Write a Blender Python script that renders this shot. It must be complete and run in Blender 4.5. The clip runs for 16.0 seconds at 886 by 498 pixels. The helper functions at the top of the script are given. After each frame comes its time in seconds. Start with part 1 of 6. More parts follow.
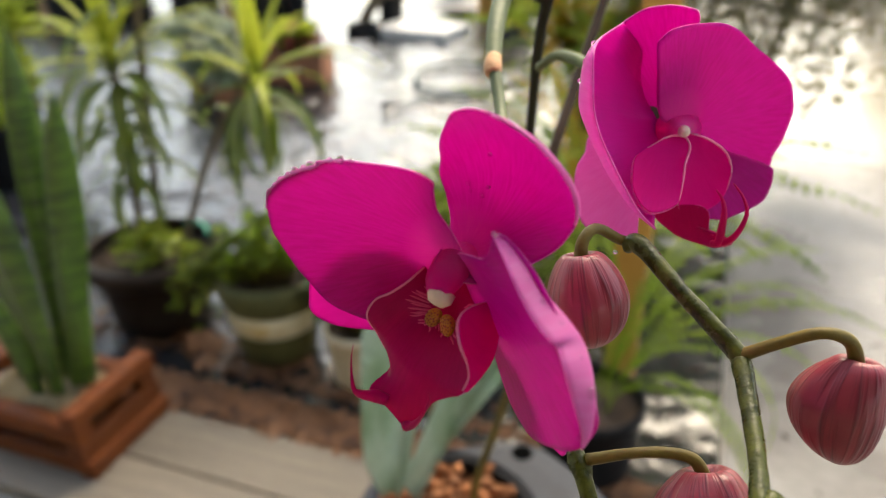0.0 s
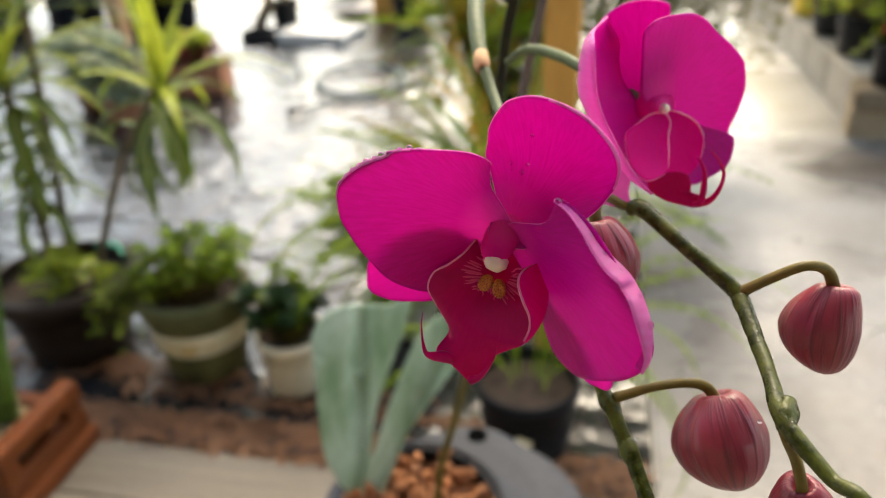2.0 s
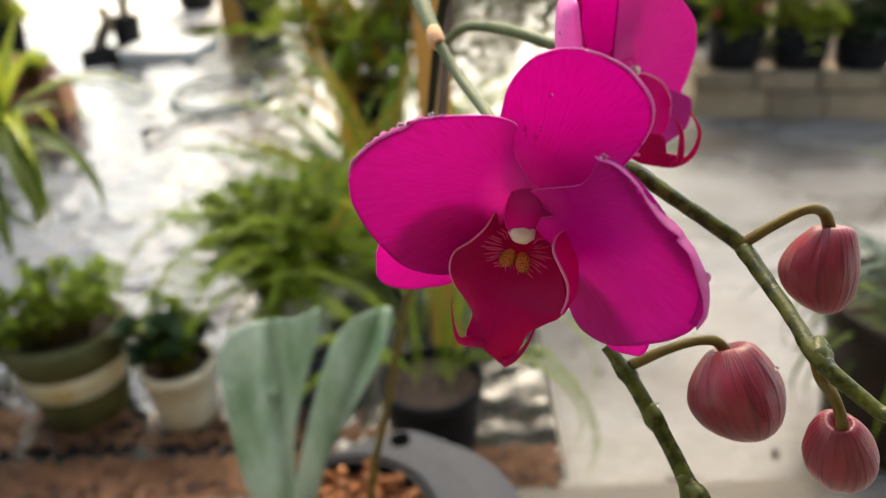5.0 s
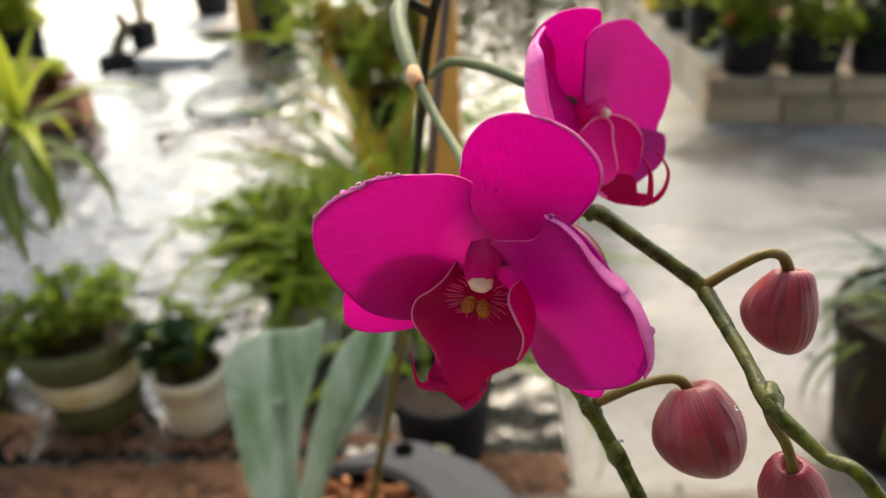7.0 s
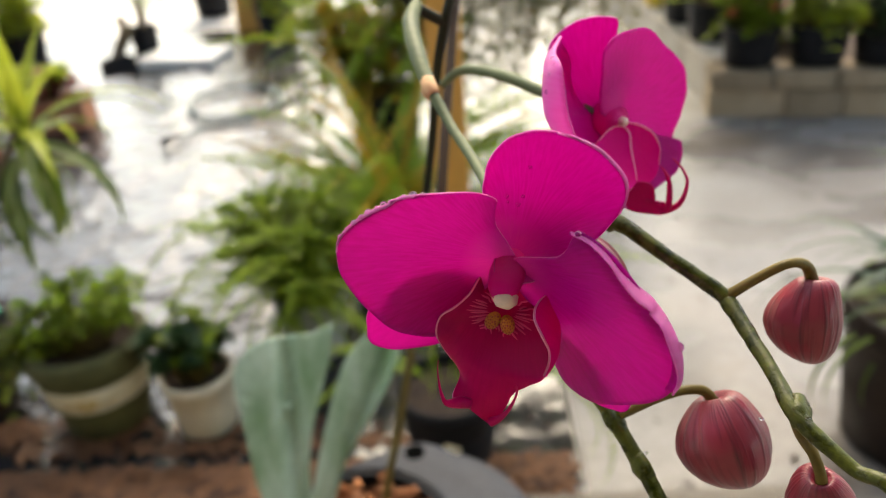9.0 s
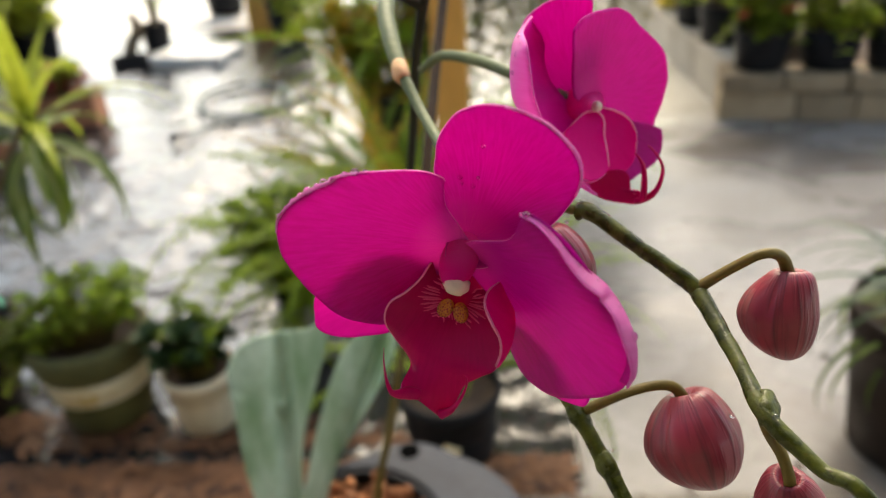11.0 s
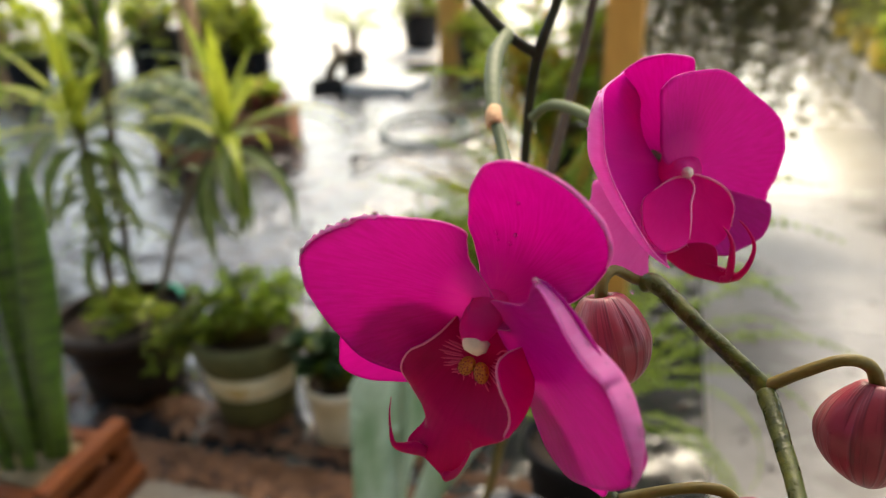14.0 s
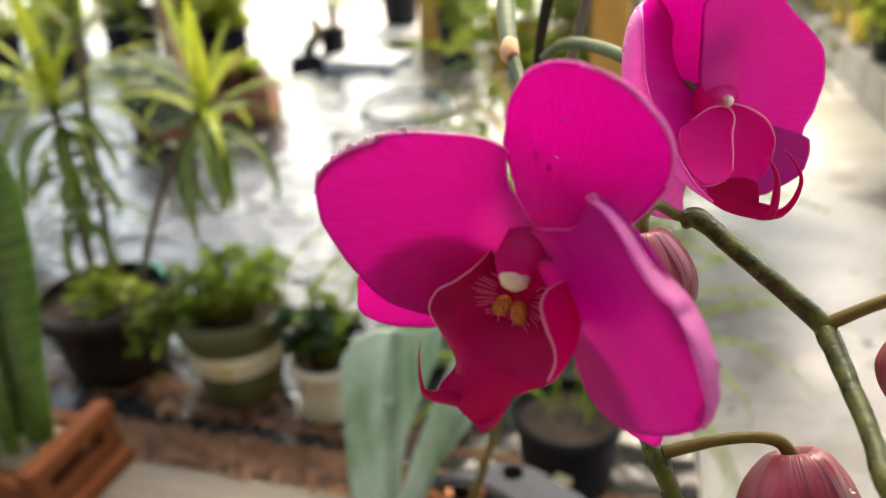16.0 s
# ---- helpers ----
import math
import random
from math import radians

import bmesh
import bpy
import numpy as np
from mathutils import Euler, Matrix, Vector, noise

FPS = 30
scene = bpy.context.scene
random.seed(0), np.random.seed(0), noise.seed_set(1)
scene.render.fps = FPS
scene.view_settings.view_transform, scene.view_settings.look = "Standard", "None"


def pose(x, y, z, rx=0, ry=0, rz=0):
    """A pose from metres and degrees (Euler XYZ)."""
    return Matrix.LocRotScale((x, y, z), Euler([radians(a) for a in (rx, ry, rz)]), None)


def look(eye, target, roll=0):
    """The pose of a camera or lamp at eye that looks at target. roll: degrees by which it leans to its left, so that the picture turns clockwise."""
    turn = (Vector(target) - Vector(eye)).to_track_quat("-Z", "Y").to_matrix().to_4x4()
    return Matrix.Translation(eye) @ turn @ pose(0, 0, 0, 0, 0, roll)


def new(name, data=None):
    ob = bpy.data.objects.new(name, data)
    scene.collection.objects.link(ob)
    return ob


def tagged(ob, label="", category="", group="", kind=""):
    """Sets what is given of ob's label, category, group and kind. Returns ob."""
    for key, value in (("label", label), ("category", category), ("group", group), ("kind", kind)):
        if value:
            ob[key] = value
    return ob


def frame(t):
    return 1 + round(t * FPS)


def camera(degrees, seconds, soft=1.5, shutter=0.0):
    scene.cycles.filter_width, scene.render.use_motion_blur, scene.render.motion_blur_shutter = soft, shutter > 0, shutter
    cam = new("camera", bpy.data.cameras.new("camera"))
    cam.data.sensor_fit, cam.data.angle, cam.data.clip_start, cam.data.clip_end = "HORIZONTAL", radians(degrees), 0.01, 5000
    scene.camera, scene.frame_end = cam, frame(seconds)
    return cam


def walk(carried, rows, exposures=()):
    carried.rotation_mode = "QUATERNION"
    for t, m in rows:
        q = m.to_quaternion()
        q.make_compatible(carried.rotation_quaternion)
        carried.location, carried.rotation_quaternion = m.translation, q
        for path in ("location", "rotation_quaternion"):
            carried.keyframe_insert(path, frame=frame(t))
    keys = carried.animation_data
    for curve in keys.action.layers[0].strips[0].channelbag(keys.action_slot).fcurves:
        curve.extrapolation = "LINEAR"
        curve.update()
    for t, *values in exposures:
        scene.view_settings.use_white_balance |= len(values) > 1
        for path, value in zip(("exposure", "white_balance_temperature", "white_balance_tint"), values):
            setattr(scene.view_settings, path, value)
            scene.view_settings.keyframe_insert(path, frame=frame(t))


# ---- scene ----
cam = camera(61.64, 16.0, soft=1.1)
PATH = [
    (0, (0.04284, 0.07564, 1.03479), (0.02449, 0.51659, 0.79980), -0.808),
    (0.5, (0.03994, 0.07161, 1.03363), (0.02023, 0.51057, 0.79503), -0.658),
    (1, (0.03012, 0.06531, 1.03540), (0.01415, 0.50451, 0.79698), -1.422),
    (1.5, (0.01522, 0.05772, 1.03420), (0.02664, 0.49729, 0.79619), -1.924),
    (2, (0.01077, 0.05509, 1.04043), (0.05183, 0.49377, 0.80406), -2.065),
    (2.5, (0.01993, 0.06547, 1.04722), (0.07146, 0.50505, 0.81458), -1.008),
    (3, (0.02695, 0.07168, 1.04546), (0.07515, 0.51432, 0.81799), -1.419),
    (3.5, (0.00062, 0.06619, 1.04085), (0.10384, 0.49955, 0.81382), -4.202),
    (4, (-0.01661, 0.07522, 1.03229), (0.13337, 0.48736, 0.79221), -4.262),
    (4.5, (-0.01724, 0.07389, 1.03287), (0.11978, 0.49010, 0.79205), -2.616),
    (4.7, (-0.02091, 0.07245, 1.02925), (0.10972, 0.49362, 0.79355), -2.413),
    (6.8, (-0.01070, 0.06434, 1.04475), (0.10215, 0.48877, 0.80574), -3.461),
    (7, (-0.00912, 0.06527, 1.04216), (0.10669, 0.49168, 0.80815), -3.183),
    (7.5, (-0.00818, 0.06478, 1.04371), (0.11074, 0.49022, 0.80949), -3.310),
    (8, (-0.01127, 0.06703, 1.04361), (0.10612, 0.49316, 0.80989), -3.335),
    (8.2, (-0.01284, 0.06790, 1.04597), (0.10377, 0.49251, 0.80909), -3.502),
    (10.3, (-0.00645, 0.07060, 1.04368), (0.10378, 0.50016, 0.81277), -4.785),
    (10.5, (-0.00377, 0.07200, 1.04227), (0.10882, 0.49998, 0.80957), -4.244),
    (11, (0.00122, 0.07064, 1.03778), (0.10821, 0.49929, 0.80366), -3.850),
    (11.5, (-0.01172, 0.07287, 1.03827), (0.10701, 0.49795, 0.80329), -3.635),
    (12, (0.00721, 0.07571, 1.04251), (0.11663, 0.50482, 0.81036), -3.298),
    (12.5, (0.02751, 0.07142, 1.03328), (0.07334, 0.51901, 0.81520), -1.519),
    (13, (0.03335, 0.07381, 1.03334), (0.05234, 0.52784, 0.82477), -1.643),
    (13.5, (0.03086, 0.06919, 1.03251), (0.04433, 0.52362, 0.82440), -2.328),
    (14, (0.03058, 0.07268, 1.03667), (0.03233, 0.52837, 0.83090), -2.538),
    (14.5, (0.03600, 0.06500, 1.03600), (0.02932, 0.49900, 0.83830), -3.400),
    (15, (0.03684, 0.07804, 1.02044), (0.03050, 0.53246, 0.81195), -2.451),
    (15.5, (0.02702, 0.08150, 1.01734), (0.03384, 0.53284, 0.80230), -2.179),
    (16, (0.02059, 0.08404, 1.02109), (0.03376, 0.53335, 0.80213), -2.736),
]

GAIN = 0.40
walk(cam, [(t, look(eye, target, roll)) for t, eye, target, roll in PATH], [(t, v + GAIN, 7900.0, 5.0) for t, v in ((0.0, 1.65), (1.5, 1.71), (4.5, 1.69), (7.0, 1.67), (10.5, 1.61), (12.5, 1.55), (14.0, 1.55), (15.0, 1.57), (15.5, 1.75), (16.0, 1.87))])
cam.data.dof.use_dof = True
cam.data.dof.focus_distance = 0.170
cam.data.dof.aperture_fstop = 11.0

# ---- light ----
world = bpy.data.worlds.new("sky")
scene.world = world
world.use_nodes = True
nt = world.node_tree
sky = nt.nodes.new("ShaderNodeTexSky")
sky.sky_type = "NISHITA"
sky.sun_disc = False
sky.sun_elevation = radians(48)
sky.sun_rotation = radians(19)
sky.air_density, sky.dust_density, sky.ozone_density = 1.0, 3.0, 1.0
nt.nodes["Background"].inputs["Strength"].default_value = 0.15
nt.links.new(sky.outputs["Color"], nt.nodes["Background"].inputs["Color"])
sun_data = bpy.data.lights.new("sun", "SUN")
sun_data.energy, sun_data.angle, sun_data.color = 1.0, radians(36), (1.0, 0.97, 0.92)
sun = new("sun", sun_data)
sun.matrix_world = look((2.2, 6.4, 7.6), (0, 0, 0))


# ---- materials ----
def node_mat(name):
    m = bpy.data.materials.new(name)
    m.use_nodes = True
    return m, m.node_tree.nodes, m.node_tree.links, m.node_tree.nodes["Principled BSDF"]


def mix_color(nodes, links, fac, a, b, blend="MIX"):
    n = nodes.new("ShaderNodeMix")
    n.data_type, n.blend_type = "RGBA", blend
    for sock, v in ((n.inputs["Factor"], fac), (n.inputs["A"], a), (n.inputs["B"], b)):
        if isinstance(v, (int, float)):
            sock.default_value = v
        elif isinstance(v, tuple):
            sock.default_value = (*v, 1.0)
        else:
            links.new(v, sock)
    return n.outputs["Result"]


def noise_fac(nodes, links, scale, lo=0.35, hi=0.65, detail=4.0, coord="Object", stretch=(1, 1, 1), rough=0.55):
    tc = nodes.new("ShaderNodeTexCoord")
    mp = nodes.new("ShaderNodeMapping")
    mp.inputs["Scale"].default_value = stretch
    tx = nodes.new("ShaderNodeTexNoise")
    tx.inputs["Scale"].default_value = scale
    tx.inputs["Detail"].default_value = detail
    tx.inputs["Roughness"].default_value = rough
    rp = nodes.new("ShaderNodeMapRange")
    rp.inputs["From Min"].default_value, rp.inputs["From Max"].default_value = lo, hi
    links.new(tc.outputs[coord], mp.inputs["Vector"])
    links.new(mp.outputs["Vector"], tx.inputs["Vector"])
    links.new(tx.outputs["Fac"], rp.inputs["Value"])
    return rp.outputs["Result"]


def add_bump(nodes, links, bsdf, height, strength, distance):
    b = nodes.new("ShaderNodeBump")
    b.inputs["Strength"].default_value, b.inputs["Distance"].default_value = strength, distance
    links.new(height, b.inputs["Height"])
    links.new(b.outputs["Normal"], bsdf.inputs["Normal"])


def surface(name, c1, c2, scale, rough=0.6, rough2=None, bump=0.3, dist=0.002, fine=None, stretch=(1, 1, 1), vary=0.0, coat=0.0, trans=0.0, spec=0.5):
    """Two tones in large blotches, a finer grain over them, and relief."""
    m, nodes, links, bsdf = node_mat(name)
    fine = fine or scale * 7
    big = noise_fac(nodes, links, scale, 0.3, 0.7, 4, stretch=stretch)
    small = noise_fac(nodes, links, fine, 0.3, 0.7, 5, stretch=stretch)
    col = mix_color(nodes, links, big, c1, c2)
    dark = tuple(v * 0.6 for v in c1)
    fac = nodes.new("ShaderNodeMath")
    fac.operation = "MULTIPLY"
    fac.inputs[1].default_value = 0.4
    links.new(small, fac.inputs[0])
    col = mix_color(nodes, links, fac.outputs[0], col, dark)
    if vary:
        oi = nodes.new("ShaderNodeObjectInfo")
        hsv = nodes.new("ShaderNodeHueSaturation")
        mr = nodes.new("ShaderNodeMapRange")
        mr.inputs["To Min"].default_value, mr.inputs["To Max"].default_value = 1 - vary, 1 + vary
        links.new(oi.outputs["Random"], mr.inputs["Value"])
        links.new(mr.outputs["Result"], hsv.inputs["Value"])
        links.new(col, hsv.inputs["Color"])
        col = hsv.outputs["Color"]
    links.new(col, bsdf.inputs["Base Color"])
    if rough2 is None:
        bsdf.inputs["Roughness"].default_value = rough
    else:
        mr = nodes.new("ShaderNodeMapRange")
        mr.inputs["To Min"].default_value, mr.inputs["To Max"].default_value = rough, rough2
        links.new(big, mr.inputs["Value"])
        links.new(mr.outputs["Result"], bsdf.inputs["Roughness"])
    bsdf.inputs["Specular IOR Level"].default_value = spec
    bsdf.inputs["Coat Weight"].default_value = coat
    bsdf.inputs["Coat Roughness"].default_value = 0.08
    add_bump(nodes, links, bsdf, small, bump, dist)
    if trans:
        out = nodes["Material Output"]
        tr = nodes.new("ShaderNodeBsdfTranslucent")
        mx = nodes.new("ShaderNodeMixShader")
        mx.inputs[0].default_value = trans
        links.new(col, tr.inputs["Color"])
        links.new(bsdf.outputs[0], mx.inputs[1])
        links.new(tr.outputs[0], mx.inputs[2])
        links.new(mx.outputs[0], out.inputs["Surface"])
    return m


SHEET = surface("black_plastic_sheet", (0.010, 0.011, 0.013), (0.022, 0.023, 0.027), 2.0, 0.07, 0.22, 0.35, 0.006, fine=22, spec=0.8, coat=0.12)
CONCRETE = surface("wet_concrete", (0.118, 0.098, 0.080), (0.295, 0.280, 0.265), 1.3, 0.06, 0.55, 0.12, 0.003, fine=30, stretch=(1, 1.8, 1), spec=0.4)
# Wet concrete again, painted paler so the far slab carries the sky's glare.
WET_GLARE = surface("wet_concrete_pale_glare", (0.32, 0.30, 0.27), (0.52, 0.50, 0.46), 1.1, 0.05, 0.40, 0.12, 0.003, fine=30, stretch=(1, 1.8, 1))
YARD = surface("bright_yard_concrete", (0.42, 0.40, 0.36), (0.58, 0.55, 0.50), 0.6, 0.7, None, 0.1, 0.002, fine=30)
BOARD = surface("weathered_grey_board", (0.125, 0.103, 0.078), (0.225, 0.188, 0.145), 4, 0.5, 0.8, 0.4, 0.002, fine=30, stretch=(1, 14, 4), vary=0.1)
MULCH = surface("brown_mulch", (0.075, 0.026, 0.008), (0.014, 0.006, 0.003), 38, 0.85, None, 0.8, 0.01, fine=160, vary=0.25)
BLACKPOT = surface("black_pot_plastic", (0.010, 0.010, 0.012), (0.020, 0.021, 0.024), 5, 0.45, 0.7, 0.1, 0.001, spec=0.1)
GLAZED = surface("dark_glazed_clay", (0.018, 0.011, 0.008), (0.04, 0.025, 0.018), 8, 0.4, 0.65, 0.25, 0.002, spec=0.12)
MOSSPOT = surface("mossy_grey_clay", (0.055, 0.055, 0.012), (0.13, 0.12, 0.035), 14, 0.8, None, 0.5, 0.002)
WHITEBAND = surface("cream_glazed_band", (0.70, 0.60, 0.36), (0.8, 0.75, 0.58), 9, 0.35, None, 0.1, 0.001)
CREAM = surface("cream_plastic", (0.68, 0.58, 0.40), (0.74, 0.66, 0.48), 8, 0.45, None, 0.1, 0.001)
SOIL = surface("potting_soil", (0.05, 0.03, 0.02), (0.11, 0.07, 0.045), 30, 0.95, None, 0.9, 0.008)
REDWOOD = surface("red_stained_wood", (0.105, 0.022, 0.004), (0.175, 0.048, 0.008), 5, 0.5, 0.75, 0.4, 0.002, fine=40, stretch=(2, 14, 14), vary=0.15, spec=0.25)
YELLOWWOOD = surface("ochre_painted_post", (0.55, 0.27, 0.05), (0.64, 0.34, 0.08), 3, 0.6, None, 0.3, 0.002, stretch=(8, 8, 1))
PALEWOOD = surface("raw_timber_post", (0.30, 0.155, 0.07), (0.42, 0.24, 0.12), 3, 0.7, None, 0.3, 0.002, stretch=(8, 8, 1))
BLOCK = surface("concrete_block", (0.24, 0.175, 0.105), (0.38, 0.29, 0.19), 6, 0.9, None, 0.6, 0.003, vary=0.28)
TERRACOTTA = surface("terracotta", (0.36, 0.14, 0.07), (0.46, 0.20, 0.11), 8, 0.75, None, 0.3, 0.002)


# ---- building helpers ----
def mesh_of(name, verts, faces, mat, smooth=True):
    me = bpy.data.meshes.new(name)
    me.from_pydata([tuple(v) for v in verts], [], faces)
    for m in mat if isinstance(mat, (list, tuple)) else [mat]:
        me.materials.append(m)
    me.polygons.foreach_set("use_smooth", [smooth] * len(me.polygons))
    me.update()
    return me


def put(name, me, parent=None, m=None, label=""):
    ob = new(name, me)
    if parent is not None:
        ob.parent = parent
    if m is not None:
        ob.matrix_basis = m
    if label:
        ob["label"] = label
    return ob


def thing(name, m, label, category, group="", kind=""):
    ob = new(name)
    ob.empty_display_size = 0.05
    ob.matrix_basis = m
    return tagged(ob, label, category, group, kind)


def box_mesh(name, sx, sy, sz, mat, bevel=0.002, seg=2, jitter=0.0):
    """A bevelled box standing on z = 0."""
    bm = bmesh.new()
    bmesh.ops.create_cube(bm, size=1.0, matrix=Matrix.Translation((0, 0, sz / 2)) @ Matrix.Diagonal((sx, sy, sz, 1)))
    if jitter:
        for v in bm.verts:
            v.co += Vector([random.uniform(-jitter, jitter) for _ in range(3)])
    bmesh.ops.bevel(bm, geom=list(bm.edges), offset=bevel, segments=seg, affect="EDGES", profile=0.6)
    me = bpy.data.meshes.new(name)
    bm.to_mesh(me)
    bm.free()
    me.materials.append(mat)
    return me


def lathe(name, profile, mat, seg=48, wobble=0.0):
    """A turned body from (radius, height) pairs."""
    verts, faces = [], []
    for r, z in profile:
        for k in range(seg):
            a = 2 * math.pi * k / seg
            q = r * (1 + wobble * math.sin(3 * a + 40 * z))
            verts.append((q * math.cos(a), q * math.sin(a), z))
    n = len(profile)
    for j in range(n - 1):
        for k in range(seg):
            k2 = (k + 1) % seg
            faces.append((j * seg + k, j * seg + k2, (j + 1) * seg + k2, (j + 1) * seg + k))
    return mesh_of(name, verts, faces, mat)


def disc(name, r, z, mat, seg=48, rough=0.004):
    """An uneven round surface, such as soil in a pot."""
    verts, faces, rings = [(0, 0, z)], [], 8
    for j in range(1, rings + 1):
        for k in range(seg):
            a = 2 * math.pi * k / seg
            q = r * j / rings
            p = Vector((q * math.cos(a), q * math.sin(a), z))
            p.z += rough * noise.noise(p * 60) + rough * noise.noise(p * 23)
            verts.append(p)
    for k in range(seg):
        faces.append((0, 1 + k, 1 + (k + 1) % seg))
    for j in range(rings - 1):
        for k in range(seg):
            a, b = 1 + j * seg + k, 1 + j * seg + (k + 1) % seg
            faces.append((a, a + seg, b + seg, b))
    return mesh_of(name, verts, faces, mat)


def spline(points, n):
    """n points on a smooth curve through the given ones."""
    p = [Vector(q) for q in points]
    p = [2 * p[0] - p[1], *p, 2 * p[-1] - p[-2]]
    out, spans = [], len(p) - 3
    for i in range(n):
        s = i / (n - 1) * spans
        k = min(int(s), spans - 1)
        u = s - k
        a, b, c, d = p[k : k + 4]
        out.append(0.5 * ((2 * b) + (c - a) * u + (2 * a - 5 * b + 4 * c - d) * u * u + (3 * b - a - 3 * c + d) * u ** 3))
    return out


def tube(name, points, radii, mat, n=24, seg=10, bumps=0.0):
    """A round stalk along a smooth curve, closed at both ends."""
    line = spline(points, n)
    rr = [float(v) for v in np.interp(np.linspace(0, 1, n), np.linspace(0, 1, len(radii)), radii)]
    verts, faces = [], []
    side = None
    for i, p in enumerate(line):
        d = (line[min(i + 1, n - 1)] - line[max(i - 1, 0)]).normalized()
        if side is None:
            side = d.orthogonal().normalized()
        side = (side - side.dot(d) * d).normalized()
        up = d.cross(side)
        for k in range(seg):
            a = 2 * math.pi * k / seg
            q = rr[i] * (1 + bumps * noise.noise(p * 220 + Vector((k, 0, 0))))
            verts.append(p + q * (math.cos(a) * side + math.sin(a) * up))
    for i in range(n - 1):
        for k in range(seg):
            k2 = (k + 1) % seg
            faces.append((i * seg + k, i * seg + k2, (i + 1) * seg + k2, (i + 1) * seg + k))
    faces.append(tuple(range(seg))[::-1])
    faces.append(tuple((n - 1) * seg + k for k in range(seg)))
    return mesh_of(name, verts, faces, mat)


def pot_body(outer, mat, wall=0.006, seg=48):
    inner = [(r - wall, z) for r, z in outer if z > 0.02]
    prof = [(0.001, outer[0][1]), *outer, *inner[::-1], (0.001, inner[0][1])]
    return lathe("pot", prof, mat, seg)


TURN = -17.5  # the slab's edge and the board stand at this angle


def site(a, b, z=0.0, rz=0.0):
    """A pose in the yard's own directions: a along the board, b away from it."""
    q = radians(TURN)
    return pose(a * math.cos(q) - b * math.sin(q), a * math.sin(q) + b * math.cos(q), z, 0, 0, TURN + rz)


# ---- ground ----
def slab(name, a0, a1, b0, b1, z0, z1, mat, label, category, na=2, nb=2, relief=0.0, scale=6.0):
    verts, faces = [], []
    for j in range(nb + 1):
        for i in range(na + 1):
            p = Vector((a0 + (a1 - a0) * i / na, b0 + (b1 - b0) * j / nb, z1))
            if relief:
                p.z += relief * (noise.noise(p * scale) + 0.6 * noise.noise(Vector((p.x * scale * 3, p.y * scale * 3.6, 2))) + 0.4 * noise.noise(Vector((p.x * scale * 8, p.y * scale * 8, 5))))
            verts.append(p)
    w = na + 1
    for j in range(nb):
        for i in range(na):
            k = j * w + i
            faces.append((k, k + 1, k + 1 + w, k + w))
    n = len(verts)
    verts += [(a0, b0, z0), (a1, b0, z0), (a1, b1, z0), (a0, b1, z0)]
    ring = [0, na, nb * w + na, nb * w]
    faces += [(n + 3, n + 2, n + 1, n)] + [(ring[k], n + k, n + (k + 1) % 4, ring[(k + 1) % 4]) for k in range(4)]
    ob = put(name, mesh_of(name, verts, faces, mat, relief > 0), None, site(0, 0))
    return tagged(ob, label, category, kind="structure")


slab("ground", -60, 60, -12, 120, -0.30, -0.012, YARD, "pale dry concrete yard reaching far off", "ground")
slab("plastic_sheet_floor", -7.0, 0.148, 1.08, 5.6, -0.011, 0.0, SHEET, "wet wrinkled black plastic sheet on the ground", "floor", 420, 300, 0.0095, 5.0)
slab("concrete_floor", 0.156, 6.0, -7.0, 3.03, -0.2, 0.0, CONCRETE, "wet grey concrete floor slab", "floor", 80, 80, 0.0008, 2.0)
slab("concrete_floor_far", 0.156, 6.0, 3.036, 9.0, -0.2, 0.0, WET_GLARE, "wet concrete floor slab beyond the joint, sky glare painted pale", "floor", 80, 80, 0.0008, 2.0)
slab("concrete_floor_near", -6.0, 0.150, -7.0, 0.72, -0.2, -0.004, CONCRETE, "grey concrete floor before the board", "floor", 2, 2)

